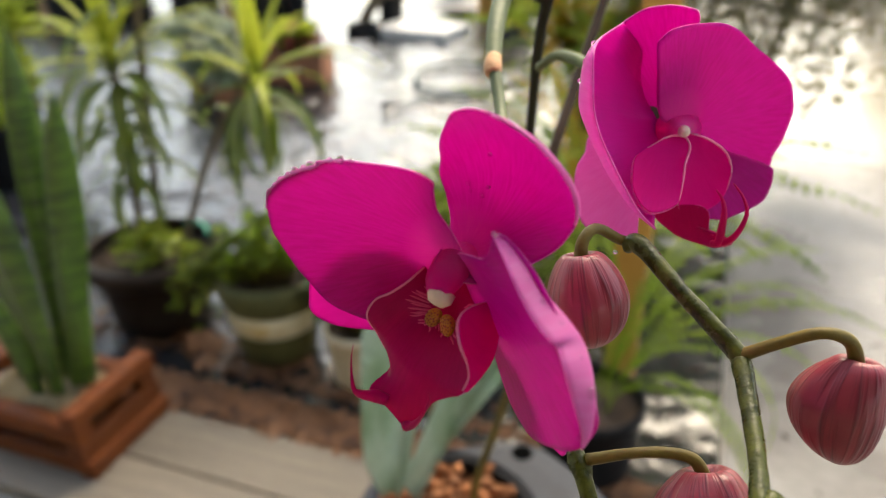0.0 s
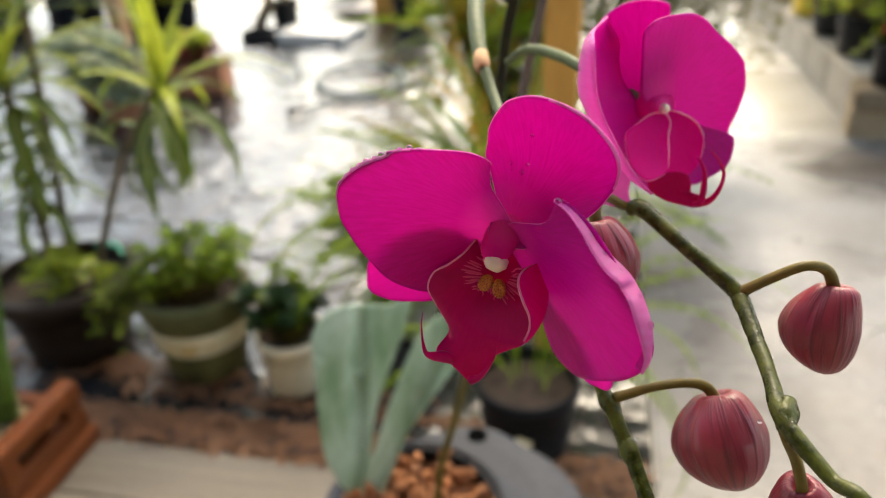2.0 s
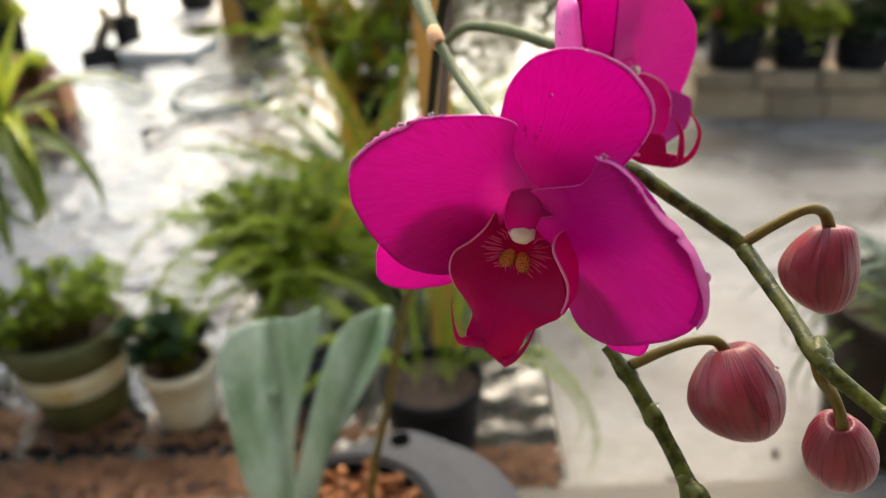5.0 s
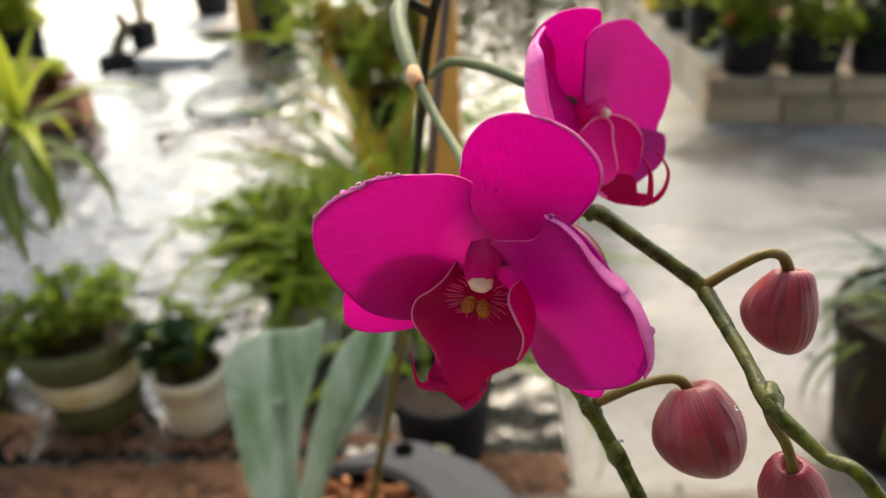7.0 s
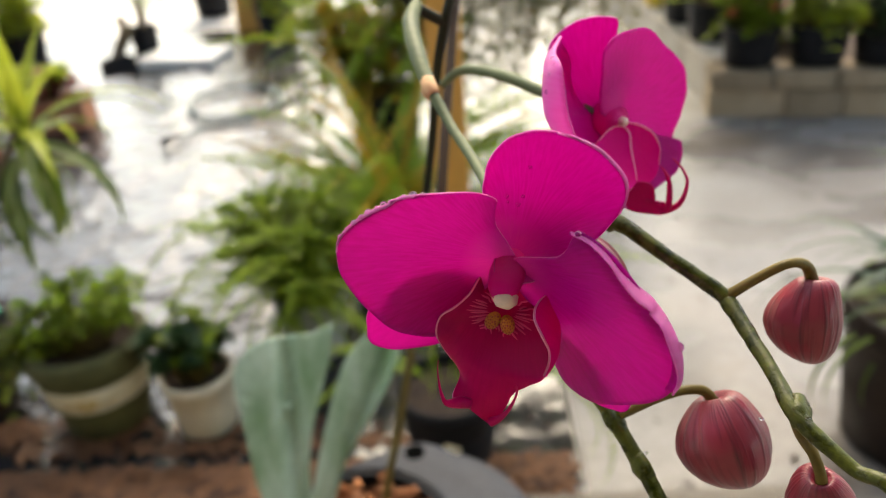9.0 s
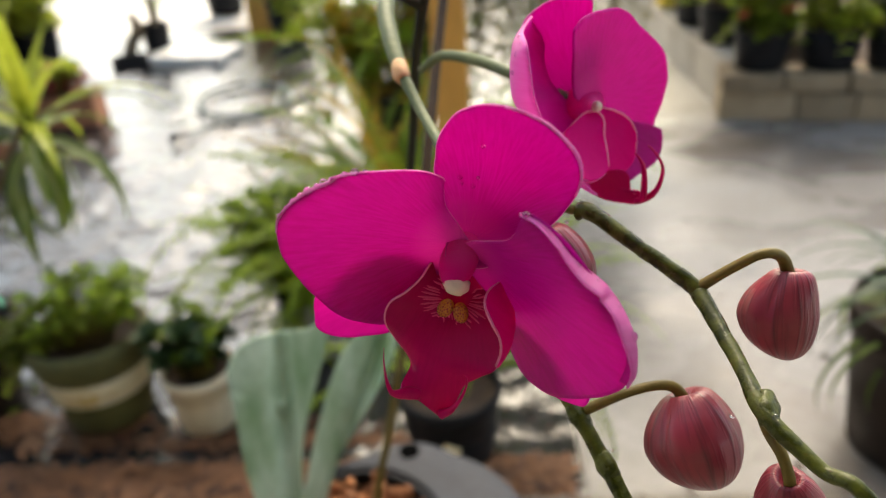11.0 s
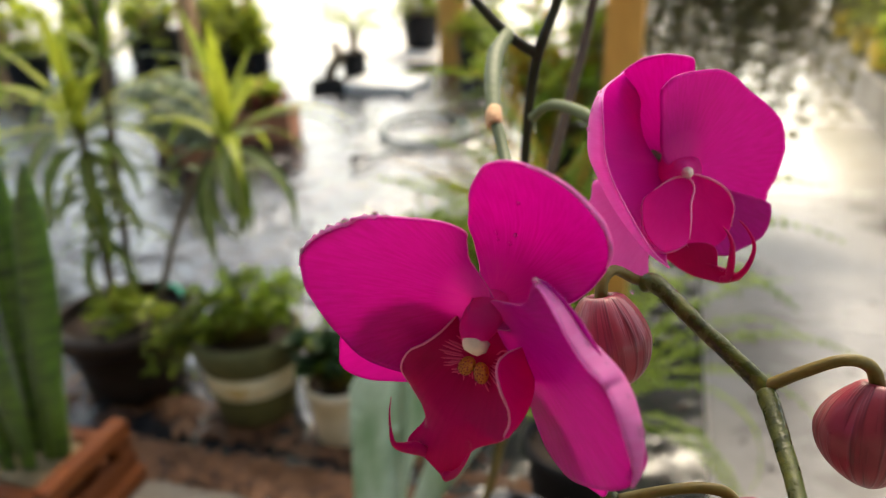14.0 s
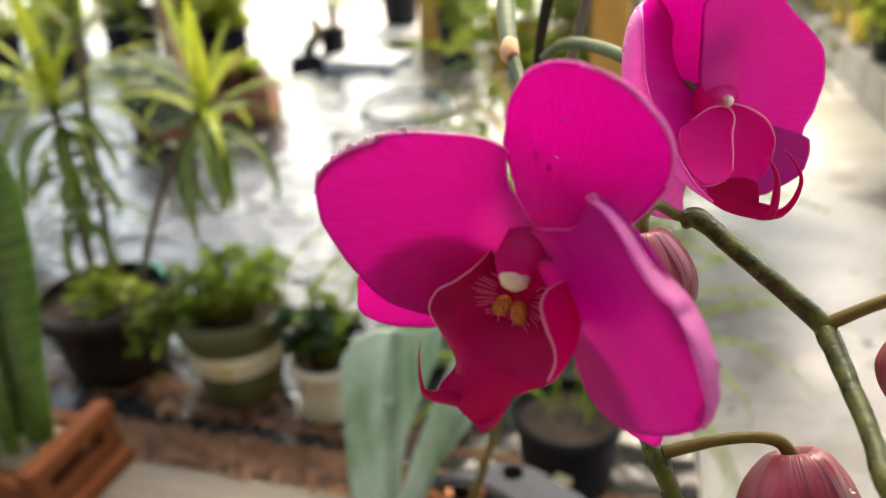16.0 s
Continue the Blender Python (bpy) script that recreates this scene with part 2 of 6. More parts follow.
# ---- orchid: materials ----
def petal_mat(name, base, deep, vein, trans, rough=0.42, pale=None, reach=0.014, spec=0.16):
    """Thin translucent petal with fine veins running out from the flower's middle."""
    m, nodes, links, bsdf = node_mat(name)
    tc = nodes.new("ShaderNodeTexCoord")
    sep = nodes.new("ShaderNodeSeparateXYZ")
    links.new(tc.outputs["Object"], sep.inputs[0])
    ang = nodes.new("ShaderNodeMath")
    ang.operation = "ARCTAN2"
    links.new(sep.outputs["Y"], ang.inputs[0])
    links.new(sep.outputs["X"], ang.inputs[1])
    ln = nodes.new("ShaderNodeVectorMath")
    ln.operation = "LENGTH"
    links.new(tc.outputs["Object"], ln.inputs[0])
    comb = nodes.new("ShaderNodeCombineXYZ")
    k1, k2 = nodes.new("ShaderNodeMath"), nodes.new("ShaderNodeMath")
    k1.operation = k2.operation = "MULTIPLY"
    k1.inputs[1].default_value, k2.inputs[1].default_value = 13.0, 70.0
    links.new(ang.outputs[0], k1.inputs[0])
    links.new(ln.outputs["Value"], k2.inputs[0])
    links.new(k1.outputs[0], comb.inputs[0])
    links.new(k2.outputs[0], comb.inputs[1])
    nz = nodes.new("ShaderNodeTexNoise")
    nz.inputs["Scale"].default_value, nz.inputs["Detail"].default_value = 2.6, 6.0
    links.new(comb.outputs[0], nz.inputs["Vector"])
    mr = nodes.new("ShaderNodeMapRange")
    mr.inputs["From Min"].default_value, mr.inputs["From Max"].default_value = 0.35, 0.7
    mr.inputs["To Max"].default_value = vein
    links.new(nz.outputs["Fac"], mr.inputs["Value"])
    blot = noise_fac(nodes, links, 45, 0.3, 0.75, 3)
    half = nodes.new("ShaderNodeMath")
    half.operation = "MULTIPLY"
    half.inputs[1].default_value = 0.35
    links.new(blot, half.inputs[0])
    col = mix_color(nodes, links, mr.outputs["Result"], base, deep)
    col = mix_color(nodes, links, half.outputs[0], col, tuple(0.5 * (a + b) for a, b in zip(base, deep)))
    if pale:  # the petal pales in fine streaks near the flower's middle
        near = nodes.new("ShaderNodeMapRange")
        near.inputs["From Min"].default_value, near.inputs["From Max"].default_value = reach, 0.002
        links.new(ln.outputs["Value"], near.inputs["Value"])
        streak = nodes.new("ShaderNodeMapRange")
        streak.inputs["From Min"].default_value, streak.inputs["From Max"].default_value = 0.35, 0.65
        streak.inputs["To Min"].default_value, streak.inputs["To Max"].default_value = 0.35, 0.85
        links.new(nz.outputs["Fac"], streak.inputs["Value"])
        both = nodes.new("ShaderNodeMath")
        both.operation = "MULTIPLY"
        links.new(near.outputs["Result"], both.inputs[0])
        links.new(streak.outputs["Result"], both.inputs[1])
        col = mix_color(nodes, links, both.outputs[0], col, pale)
    links.new(col, bsdf.inputs["Base Color"])
    bsdf.inputs["Roughness"].default_value = rough
    bsdf.inputs["Specular IOR Level"].default_value = spec
    grain = noise_fac(nodes, links, 900, 0.2, 0.8, 3)
    add_bump(nodes, links, bsdf, grain, 0.10, 0.00025)
    tr = nodes.new("ShaderNodeBsdfTranslucent")
    mx = nodes.new("ShaderNodeMixShader")
    mx.inputs[0].default_value = trans
    links.new(col, tr.inputs["Color"])
    links.new(bsdf.outputs[0], mx.inputs[1])
    links.new(tr.outputs[0], mx.inputs[2])
    links.new(mx.outputs[0], nodes["Material Output"].inputs["Surface"])
    return m


PETAL = petal_mat("magenta_petal", (0.495, 0.003, 0.300), (0.37, 0.002, 0.185), 0.7, 0.5, pale=(0.78, 0.07, 0.46), reach=0.012)
PETAL_BACK = petal_mat("pale_pink_petal_back", (0.86, 0.24, 0.64), (0.80, 0.14, 0.52), 0.5, 0.5, 0.28)
SEPAL = petal_mat("bright_magenta_sepal", (0.66, 0.012, 0.40), (0.56, 0.008, 0.30), 0.5, 0.72)
LIP = petal_mat("crimson_lip", (0.56, 0.005, 0.155), (0.44, 0.004, 0.10), 0.5, 0.55, 0.34)
LIP_STRIPE = petal_mat("rose_lip_stripe", (0.86, 0.11, 0.36), (0.80, 0.08, 0.29), 0.3, 0.5)
RIM = petal_mat("pale_pink_rim", (0.86, 0.34, 0.56), (0.80, 0.22, 0.44), 0.4, 0.4, 0.3)
MARGIN = petal_mat("lilac_petal_margin", (0.88, 0.38, 0.74), (0.84, 0.24, 0.62), 0.6, 0.76, 0.28)
EDGE = surface("pale_petal_edge", (0.70, 0.10, 0.46), (0.80, 0.22, 0.56), 200, 0.5, None, 0.1, 0.0003, trans=0.5)
LOBE = petal_mat("rose_magenta_lip_lobe", (0.80, 0.006, 0.32), (0.70, 0.005, 0.23), 0.4, 0.6, 0.5, spec=0.06)
COLUMN = petal_mat("magenta_column", (0.80, 0.012, 0.36), (0.68, 0.008, 0.26), 0.5, 0.60, 0.30, pale=(0.86, 0.12, 0.50), reach=0.007)
ANTHER = surface("white_anther_cap", (0.76, 0.62, 0.50), (0.82, 0.72, 0.62), 90, 0.4, None, 0.1, 0.0003, trans=0.2)
CALLUS = surface("yellow_callus", (0.46, 0.15, 0.010), (0.58, 0.23, 0.02), 420, 0.4, None, 0.2, 0.0003)
CALLUS_SPOT = surface("red_callus_spot", (0.25, 0.01, 0.02), (0.30, 0.02, 0.03), 200, 0.5, None, 0.1, 0.0003)
STEM = surface("mottled_green_stem", (0.010, 0.013, 0.0008), (0.090, 0.100, 0.010), 190, 0.15, 0.5, 0.3, 0.0004, fine=700, spec=0.2)
STEM_PALE = surface("pale_green_stem", (0.06, 0.085, 0.035), (0.12, 0.145, 0.065), 60, 0.45, 0.6, 0.2, 0.0004, fine=420, spec=0.2)
STEM_DARK = surface("dark_wet_stem", (0.010, 0.011, 0.004), (0.022, 0.022, 0.008), 70, 0.4, 0.6, 0.3, 0.0005, spec=0.15)
STEM_BROWN = surface("brown_stem", (0.035, 0.017, 0.008), (0.06, 0.032, 0.014), 70, 0.5, None, 0.3, 0.0005, spec=0.15)
STALK = surface("olive_bud_stalk", (0.075, 0.053, 0.007), (0.13, 0.092, 0.014), 90, 0.4, 0.6, 0.2, 0.0004, spec=0.25)
NODE = surface("dry_tan_node", (0.45, 0.24, 0.10), (0.55, 0.33, 0.17), 160, 0.7, None, 0.4, 0.0005)
ORCHID_LEAF = surface("dusty_green_orchid_leaf", (0.13, 0.235, 0.10), (0.47, 0.57, 0.44), 9, 0.32, 0.5, 0.15, 0.001, fine=70, stretch=(3, 1, 1), coat=0.25, trans=0.12)
FLANGE = surface("blue_grey_pot_plastic", (0.028, 0.030, 0.037), (0.05, 0.053, 0.062), 18, 0.55, 0.8, 0.15, 0.001, spec=0.2)
BARK = surface("orange_bark_chip", (0.21, 0.068, 0.02), (0.33, 0.125, 0.042), 40, 0.85, None, 0.6, 0.002, vary=0.3)


def bud_mat():
    m, nodes, links, bsdf = node_mat("mauve_bud_skin")
    tc = nodes.new("ShaderNodeTexCoord")
    sep = nodes.new("ShaderNodeSeparateXYZ")
    links.new(tc.outputs["Object"], sep.inputs[0])
    ang = nodes.new("ShaderNodeMath")
    ang.operation = "ARCTAN2"
    links.new(sep.outputs["Y"], ang.inputs[0])
    links.new(sep.outputs["X"], ang.inputs[1])
    comb = nodes.new("ShaderNodeCombineXYZ")
    kz = nodes.new("ShaderNodeMath")
    kz.operation = "MULTIPLY"
    kz.inputs[1].default_value = 9
    links.new(sep.outputs["Z"], kz.inputs[0])
    links.new(ang.outputs[0], comb.inputs[0])
    links.new(kz.outputs[0], comb.inputs[1])
    nz = nodes.new("ShaderNodeTexNoise")
    nz.inputs["Scale"].default_value, nz.inputs["Detail"].default_value = 5.5, 2.0
    links.new(comb.outputs[0], nz.inputs["Vector"])
    mr = nodes.new("ShaderNodeMapRange")
    mr.inputs["From Min"].default_value, mr.inputs["From Max"].default_value = 0.46, 0.72
    links.new(nz.outputs["Fac"], mr.inputs["Value"])
    blot = noise_fac(nodes, links, 70, 0.3, 0.7)
    col = mix_color(nodes, links, blot, (0.22, 0.022, 0.036), (0.145, 0.013, 0.024))
    col = mix_color(nodes, links, mr.outputs["Result"], col, (0.085, 0.009, 0.016))
    links.new(col, bsdf.inputs["Base Color"])
    bsdf.inputs["Roughness"].default_value = 0.4
    bsdf.inputs["Coat Weight"].default_value = 0.2
    bsdf.inputs["Coat Roughness"].default_value = 0.04
    bsdf.inputs["Specular IOR Level"].default_value = 0.3
    add_bump(nodes, links, bsdf, mr.outputs["Result"], 0.3, 0.0008)
    return m


BUD = bud_mat()
WATER, _n, _l, _b = node_mat("clear_water")
_b.inputs["Transmission Weight"].default_value = 1.0
_b.inputs["IOR"].default_value = 1.33
_b.inputs["Roughness"].default_value = 0.02

# ---- orchid: shapes ----
MM = 0.001


def frame_of(c, u, v, n):
    """A frame from its middle in millimetres and its three directions."""
    u, v, n = (Vector(q).normalized() for q in (u, v, n))
    return Matrix(((u.x, v.x, n.x, c[0] * MM), (u.y, v.y, n.y, c[1] * MM), (u.z, v.z, n.z, c[2] * MM), (0, 0, 0, 1)))


def closed_curve(pts, n):
    p = [Vector((x, y)) for x, y in pts]
    k, out = len(p), []
    for i in range(n):
        s = i / n * k
        j = int(s)
        u = s - j
        a, b, c, d = (p[(j + q) % k] for q in (-1, 0, 1, 2))
        out.append(0.5 * ((2 * b) + (c - a) * u + (2 * a - 5 * b + 4 * c - d) * u * u + (3 * b - a - 3 * c + d) * u ** 3))
    return out


def bend(poly, u, v):
    u, v = u / 10, v / 10
    return poly[0] + poly[1] * u + poly[2] * v + poly[3] * u * u + poly[4] * u * v + poly[5] * v * v


def sheet(name, outline, poly, mats, parent, cup=0.0, ripple=0.25, middle=None, n=96, rings=16, thick=0.35, label="", keel=None, low=None):
    """A petal: an outline in millimetres, bowed by poly, hollowed by cup, with a slightly rippled edge and a real thickness."""
    rim = closed_curve(outline, n)
    area = sum(a.x * b.y - b.x * a.y for a, b in zip(rim, rim[1:] + rim[:1]))
    if area < 0:
        rim.reverse()
    c = Vector(middle) if middle else sum(rim, Vector((0, 0))) / n
    verts = [Vector((c.x, c.y, bend(poly, c.x, c.y) - cup)) * MM]
    for j in range(1, rings + 1):
        r = (j / rings) ** 0.85
        for k, q in enumerate(rim):
            p = c + (q - c) * r
            w = bend(poly, p.x, p.y) - cup * (1 - r * r)
            w += ripple * r ** 4 * noise.noise(Vector((q.x * 0.22, q.y * 0.22, 3.7))) * 2
            w += 0.15 * noise.noise(Vector((p.x * 0.12, p.y * 0.12, 9.1)))
            if low:  # the margin before a fold lies deeper
                w -= low[0] * r ** 5 * min(1.0, max(0.0, (p.x * low[1] + p.y * low[2] - low[3]) / 8))
            if keel:
                d = abs((p.x - keel[0]) * keel[3] - (p.y - keel[1]) * keel[2])
                w -= keel[4] * math.exp(-(d / keel[5]) ** 2)
            verts.append(Vector((p.x, p.y, w)) * MM)
    faces = [(0, 1 + k, 1 + (k + 1) % n) for k in range(n)]
    for j in range(rings - 1):
        for k in range(n):
            a, b = 1 + j * n + k, 1 + j * n + (k + 1) % n
            faces.append((a, a + n, b + n, b))
    ob = put(name, mesh_of(name, verts, faces, mats), parent, None, label)
    sol = ob.modifiers.new("thickness", "SOLIDIFY")
    sol.thickness, sol.offset = thick * MM, -1
    sol.material_offset = 1
    sol.material_offset_rim = 2
    return ob


def surface_point(outline_point, poly):
    u, v = outline_point
    return Vector((u, v, bend(poly, u, v))) * MM


def tube_mm(name, pts, radii, mat, parent, n=24, seg=10, bumps=0.0, label=""):
    return put(name, tube(name, [Vector(p) * MM for p in pts], [r * MM for r in radii], mat, n, seg, bumps), parent, None, label)


def drop_mesh(r):
    bm = bmesh.new()
    bmesh.ops.create_uvsphere(bm, u_segments=14, v_segments=9, radius=r * MM)
    bmesh.ops.scale(bm, vec=(1, 1, 0.75), verts=bm.verts)
    me = bpy.data.meshes.new("droplet")
    bm.to_mesh(me)
    bm.free()
    me.materials.append(WATER)
    me.polygons.foreach_set("use_smooth", [True] * len(me.polygons))
    return me


DROPS = [drop_mesh(r) for r in (0.45, 0.65, 0.9, 1.2)]


def droplet(place, size, parent, lift=0.3):
    return put("droplet", DROPS[size], parent, Matrix.Translation(Vector(place) + Vector((0, 0, lift * MM))))


PETALS3 = [PETAL, PETAL_BACK, EDGE]
LIPS3 = [LIP, LIP, EDGE]
LOBES3 = [LOBE, LOBE, MARGIN]
SEPALS3 = [SEPAL, PETAL_BACK, EDGE]

orchid = tagged(new("potted_orchid"), "magenta moth orchid in a blue-grey plastic pot, wet with drops", "orchid")
orchid.matrix_basis = pose(0, 0, 0)

def loft(name, rim, belly, root, mats, parent, n=48, rows=18, thick=0.45):
    """A strongly cupped petal between its rim, its belly and its root."""
    a, b, c = spline(rim, n), spline(belly, n), spline(root, n)
    verts, faces = [], []
    for j in range(rows):
        r = j / (rows - 1)
        for k in range(n):
            verts.append(((1 - r) ** 2 * a[k] + 2 * r * (1 - r) * b[k] + r * r * c[k]) * MM)
    for j in range(rows - 1):
        for k in range(n - 1):
            i = j * n + k
            faces.append((i, i + 1, i + 1 + n, i + n))
    ob = put(name, mesh_of(name, verts, faces, mats), parent)
    sol = ob.modifiers.new("thickness", "SOLIDIFY")
    sol.thickness, sol.offset, sol.material_offset, sol.material_offset_rim = thick * MM, -1, 1, 2
    return ob


# -- the near flower --
LP_POLY = (0.182, -3.305, 3.999, 0.538, -0.372, 0.978)
DS_POLY = (-0.391, -3.796, -11.33, 3.038, 0.53, 5.247)
RP_POLY = (0.061, 7.816, 9.514, -0.609, -1.298, -0.449)
flower = put("flower", lathe("column", [(0.1 * MM, 5.6 * MM), (2.4 * MM, 5.2 * MM), (3.6 * MM, 4.0 * MM), (4.1 * MM, 2.0 * MM), (4.0 * MM, -0.5 * MM), (3.2 * MM, -8 * MM), (1.6 * MM, -16 * MM)], COLUMN, 24), orchid,
             frame_of((40.27, 208.6, 962.04), (0.838, -0.493, -0.235), (0.335, 0.125, 0.934), (-0.431, -0.861, 0.27)), "open magenta orchid flower with a crimson lip")
for v in flower.data.vertices:  # the column leans over the lip
    v.co.y -= max(0.0, v.co.z) * 0.95 + 0.001
sheet("petal", [(1.5, 0.5), (-1.5, 4.6), (-4.8, 8.7), (-5.7, 12.8), (-6.0, 15.2), (-10.5, 15.8), (-16.1, 14.6), (-21.0, 13.2), (-25.9, 11.1), (-26.6, 9.8), (-29.3, 7.8), (-31.9, 5.4), (-34.1, 2.6), (-36.0, -1.5), (-35.3, -7.5), (-33.5, -11.6), (-30.7, -15.5), (-27.3, -18.8), (-23.3, -21.6), (-18.9, -22.9), (-12.0, -22.0), (-7.8, -15.5), (-3.8, -7.6), (-1.2, -1.2)], LP_POLY, PETALS3, flower, 1.2, 0.3)
sheet("sepal", [(-2.0, -3.0), (-4.6, 4.0), (-7.8, 9.9), (-10.0, 14.2), (-10.2, 17.7), (-10.1, 20.7), (-8.9, 24.5), (-6.6, 28.1), (-3.8, 30.2), (-1.0, 31.5), (2.8, 32.2), (6.7, 32.0), (10.8, 31.1), (14.1, 29.4), (17.5, 26.6), (19.3, 24.3), (20.3, 21.6), (20.3, 18.5), (19.4, 14.9), (17.1, 9.5), (12.4, 3.2), (6.3, -2.5)], DS_POLY, PETALS3, flower, 0.6, 0.3)
sheet("petal", [(-1.0, -2.0), (1.0, 2.0), (5.5, 4.6), (9.3, 6.8), (10.8, 9.4), (11.2, 12.4), (12.2, 14.2), (14.8, 13.8), (19.2, 11.9), (22.8, 9.5), (26.6, 6.5), (29.9, 3.2), (31.2, 3.2), (33.0, 1.1), (34.9, -0.5), (38.2, -4.5), (40.3, -8.5), (40.7, -11.7), (39.9, -15.2), (37.7, -19.1), (34.8, -23.0), (31.4, -26.2), (27.6, -29.3), (24.1, -30.0), (20.0, -28.7), (16.3, -24.1), (13.0, -17.6), (7.5, -10.2), (2.0, -6.0)], RP_POLY, PETALS3, flower, 2.2, 0.3, low=(3.4, 1.0, 1.0, 22.0))
sheet("sepal", [(-29.2, -19.3), (-28.7, -24.3), (-27.7, -27.2), (-25.3, -28.5), (-21.1, -28.7), (-17.0, -27.6), (-11.8, -25.4), (-5.2, -19.1), (0.2, -3.5), (-5.7, -3.0), (-13.4, -2.6), (-20.2, -4.9), (-26.2, -11.0)], (-4.0, *LP_POLY[1:]), SEPALS3, flower, 0.5)
sheet("sepal", [(24.4, -31.9), (27.5, -31.6), (29.6, -32.8), (32.9, -31.8), (35.4, -30.1), (35.6, -26.1), (33.4, -22.0), (28.5, -17.0), (22.0, -13.0), (15.0, -9.5), (8.0, -6.0), (4.0, -3.0), (3.6, -6.8), (12.6, -18.6)], (-6.8, *RP_POLY[1:]), SEPALS3, flower, 0.5)
loft("petal_margin", [(39.8, -14.5, 15.0), (39.2, -10.2, 18.6), (37.4, -6.5, 20.9), (34.8, -2.7, 21.9), (32.2, 0.9, 22.6), (29.6, 2.6, 21.0), (29.0, 4.0, 23.6), (25.7, 5.3, 23.4), (22.0, 8.1, 23.8), (18.9, 11.0, 24.2), (14.7, 13.1, 21.6), (11.0, 13.1, 16.6)],
     [(40.8, -14.3, 14.7), (41.8, -11.2, 15.8), (41.1, -6.3, 15.4), (39.9, -3.0, 14.8), (36.7, 0.5, 11.9), (34.1, 3.1, 11.4), (30.8, 5.3, 11.6), (27.0, 7.0, 12.2), (22.7, 8.8, 14.3), (18.9, 11.8, 16.2), (15.1, 13.6, 17.2), (10.4, 13.9, 15.5)],
     [(38.3, -14.2, 14.0), (38.4, -10.5, 15.2), (37.4, -6.7, 15.5), (35.5, -3.4, 15.2), (32.8, -0.1, 14.3), (30.2, 2.0, 13.8), (28.0, 3.7, 14.4), (24.7, 5.5, 14.6), (21.1, 7.6, 15.6), (17.8, 10.1, 16.6), (14.3, 12.1, 16.5), (10.5, 12.6, 14.7)], [PETAL, MARGIN, MARGIN], flower, 72, 14, 0.3)
for outline, poly, middle, up in (([(-22.0, 12.9), (-25.0, 11.5), (-26.6, 9.8), (-29.3, 7.8), (-31.9, 5.4), (-34.1, 2.6), (-35.6, -0.5), (-36.0, -3.5)], LP_POLY, (-18, -4), 0.2),
                                  ([(20.1, 17.5), (20.3, 20.0), (20.0, 22.5), (19.0, 25.0), (17.2, 27.2), (14.1, 29.4), (10.8, 31.1), (6.7, 32.0), (3.0, 32.2)], DS_POLY, (5, 15), 0.3)):
    rim, belly, root = [], [], []
    for k, (u, v) in enumerate(outline):
        d = (Vector((u, v)) - Vector(middle)).normalized()
        w, e = bend(poly, u, v), math.sin(math.pi * (k + 0.3) / (len(outline) - 0.4))
        rim.append((u - 0.2 * d.x, v - 0.2 * d.y, w + up * e))
        belly.append((u + 0.7 * e * d.x, v + 0.7 * e * d.y, w))
        root.append((u + 0.1 * d.x, v + 0.1 * d.y, w - 0.5 - 1.2 * e))
    loft("petal_margin", rim, belly, root, [PETAL, MARGIN, MARGIN], flower, 60, 8, 0.2)
for p, size in (((37.4, -3.3, 17.6), 3), ((39.0, -7.0, 17.6), 1), ((33.4, 1.3, 17.0), 1), ((28.2, 5.1, 17.6), 1), ((24.0, 7.3, 18.6), 1), ((20.2, 9.9, 19.6), 1), ((18.0, 11.3, 20.4), 0), ((16.2, 12.5, 20.0), 1)):
    droplet(Vector(p) * MM, size, flower)
def patch(name, rows, mats, parent, n=44, m=56, thick=0.45, ripple=0.2, label=""):
    """A curled sheet laid over rows of points in millimetres."""
    across = [spline(r, n) for r in rows]
    down = [spline([r[k] for r in across], m) for k in range(n)]
    verts = []
    for j in range(m):
        for k in range(n):
            p = down[k][j]
            e = abs(2 * k / (n - 1) - 1) ** 3
            verts.append((p + Vector((0, 0, 1)) * ripple * (e + 0.25) * noise.noise(p * 0.35)) * MM)
    faces = [(j * n + k, j * n + n + k, j * n + n + k + 1, j * n + k + 1) for j in range(m - 1) for k in range(n - 1)]
    ob = put(name, mesh_of(name, verts, faces, mats), parent, None, label)
    sol = ob.modifiers.new("thickness", "SOLIDIFY")
    sol.thickness, sol.offset, sol.material_offset, sol.material_offset_rim = thick * MM, -1, 1, 2
    return ob


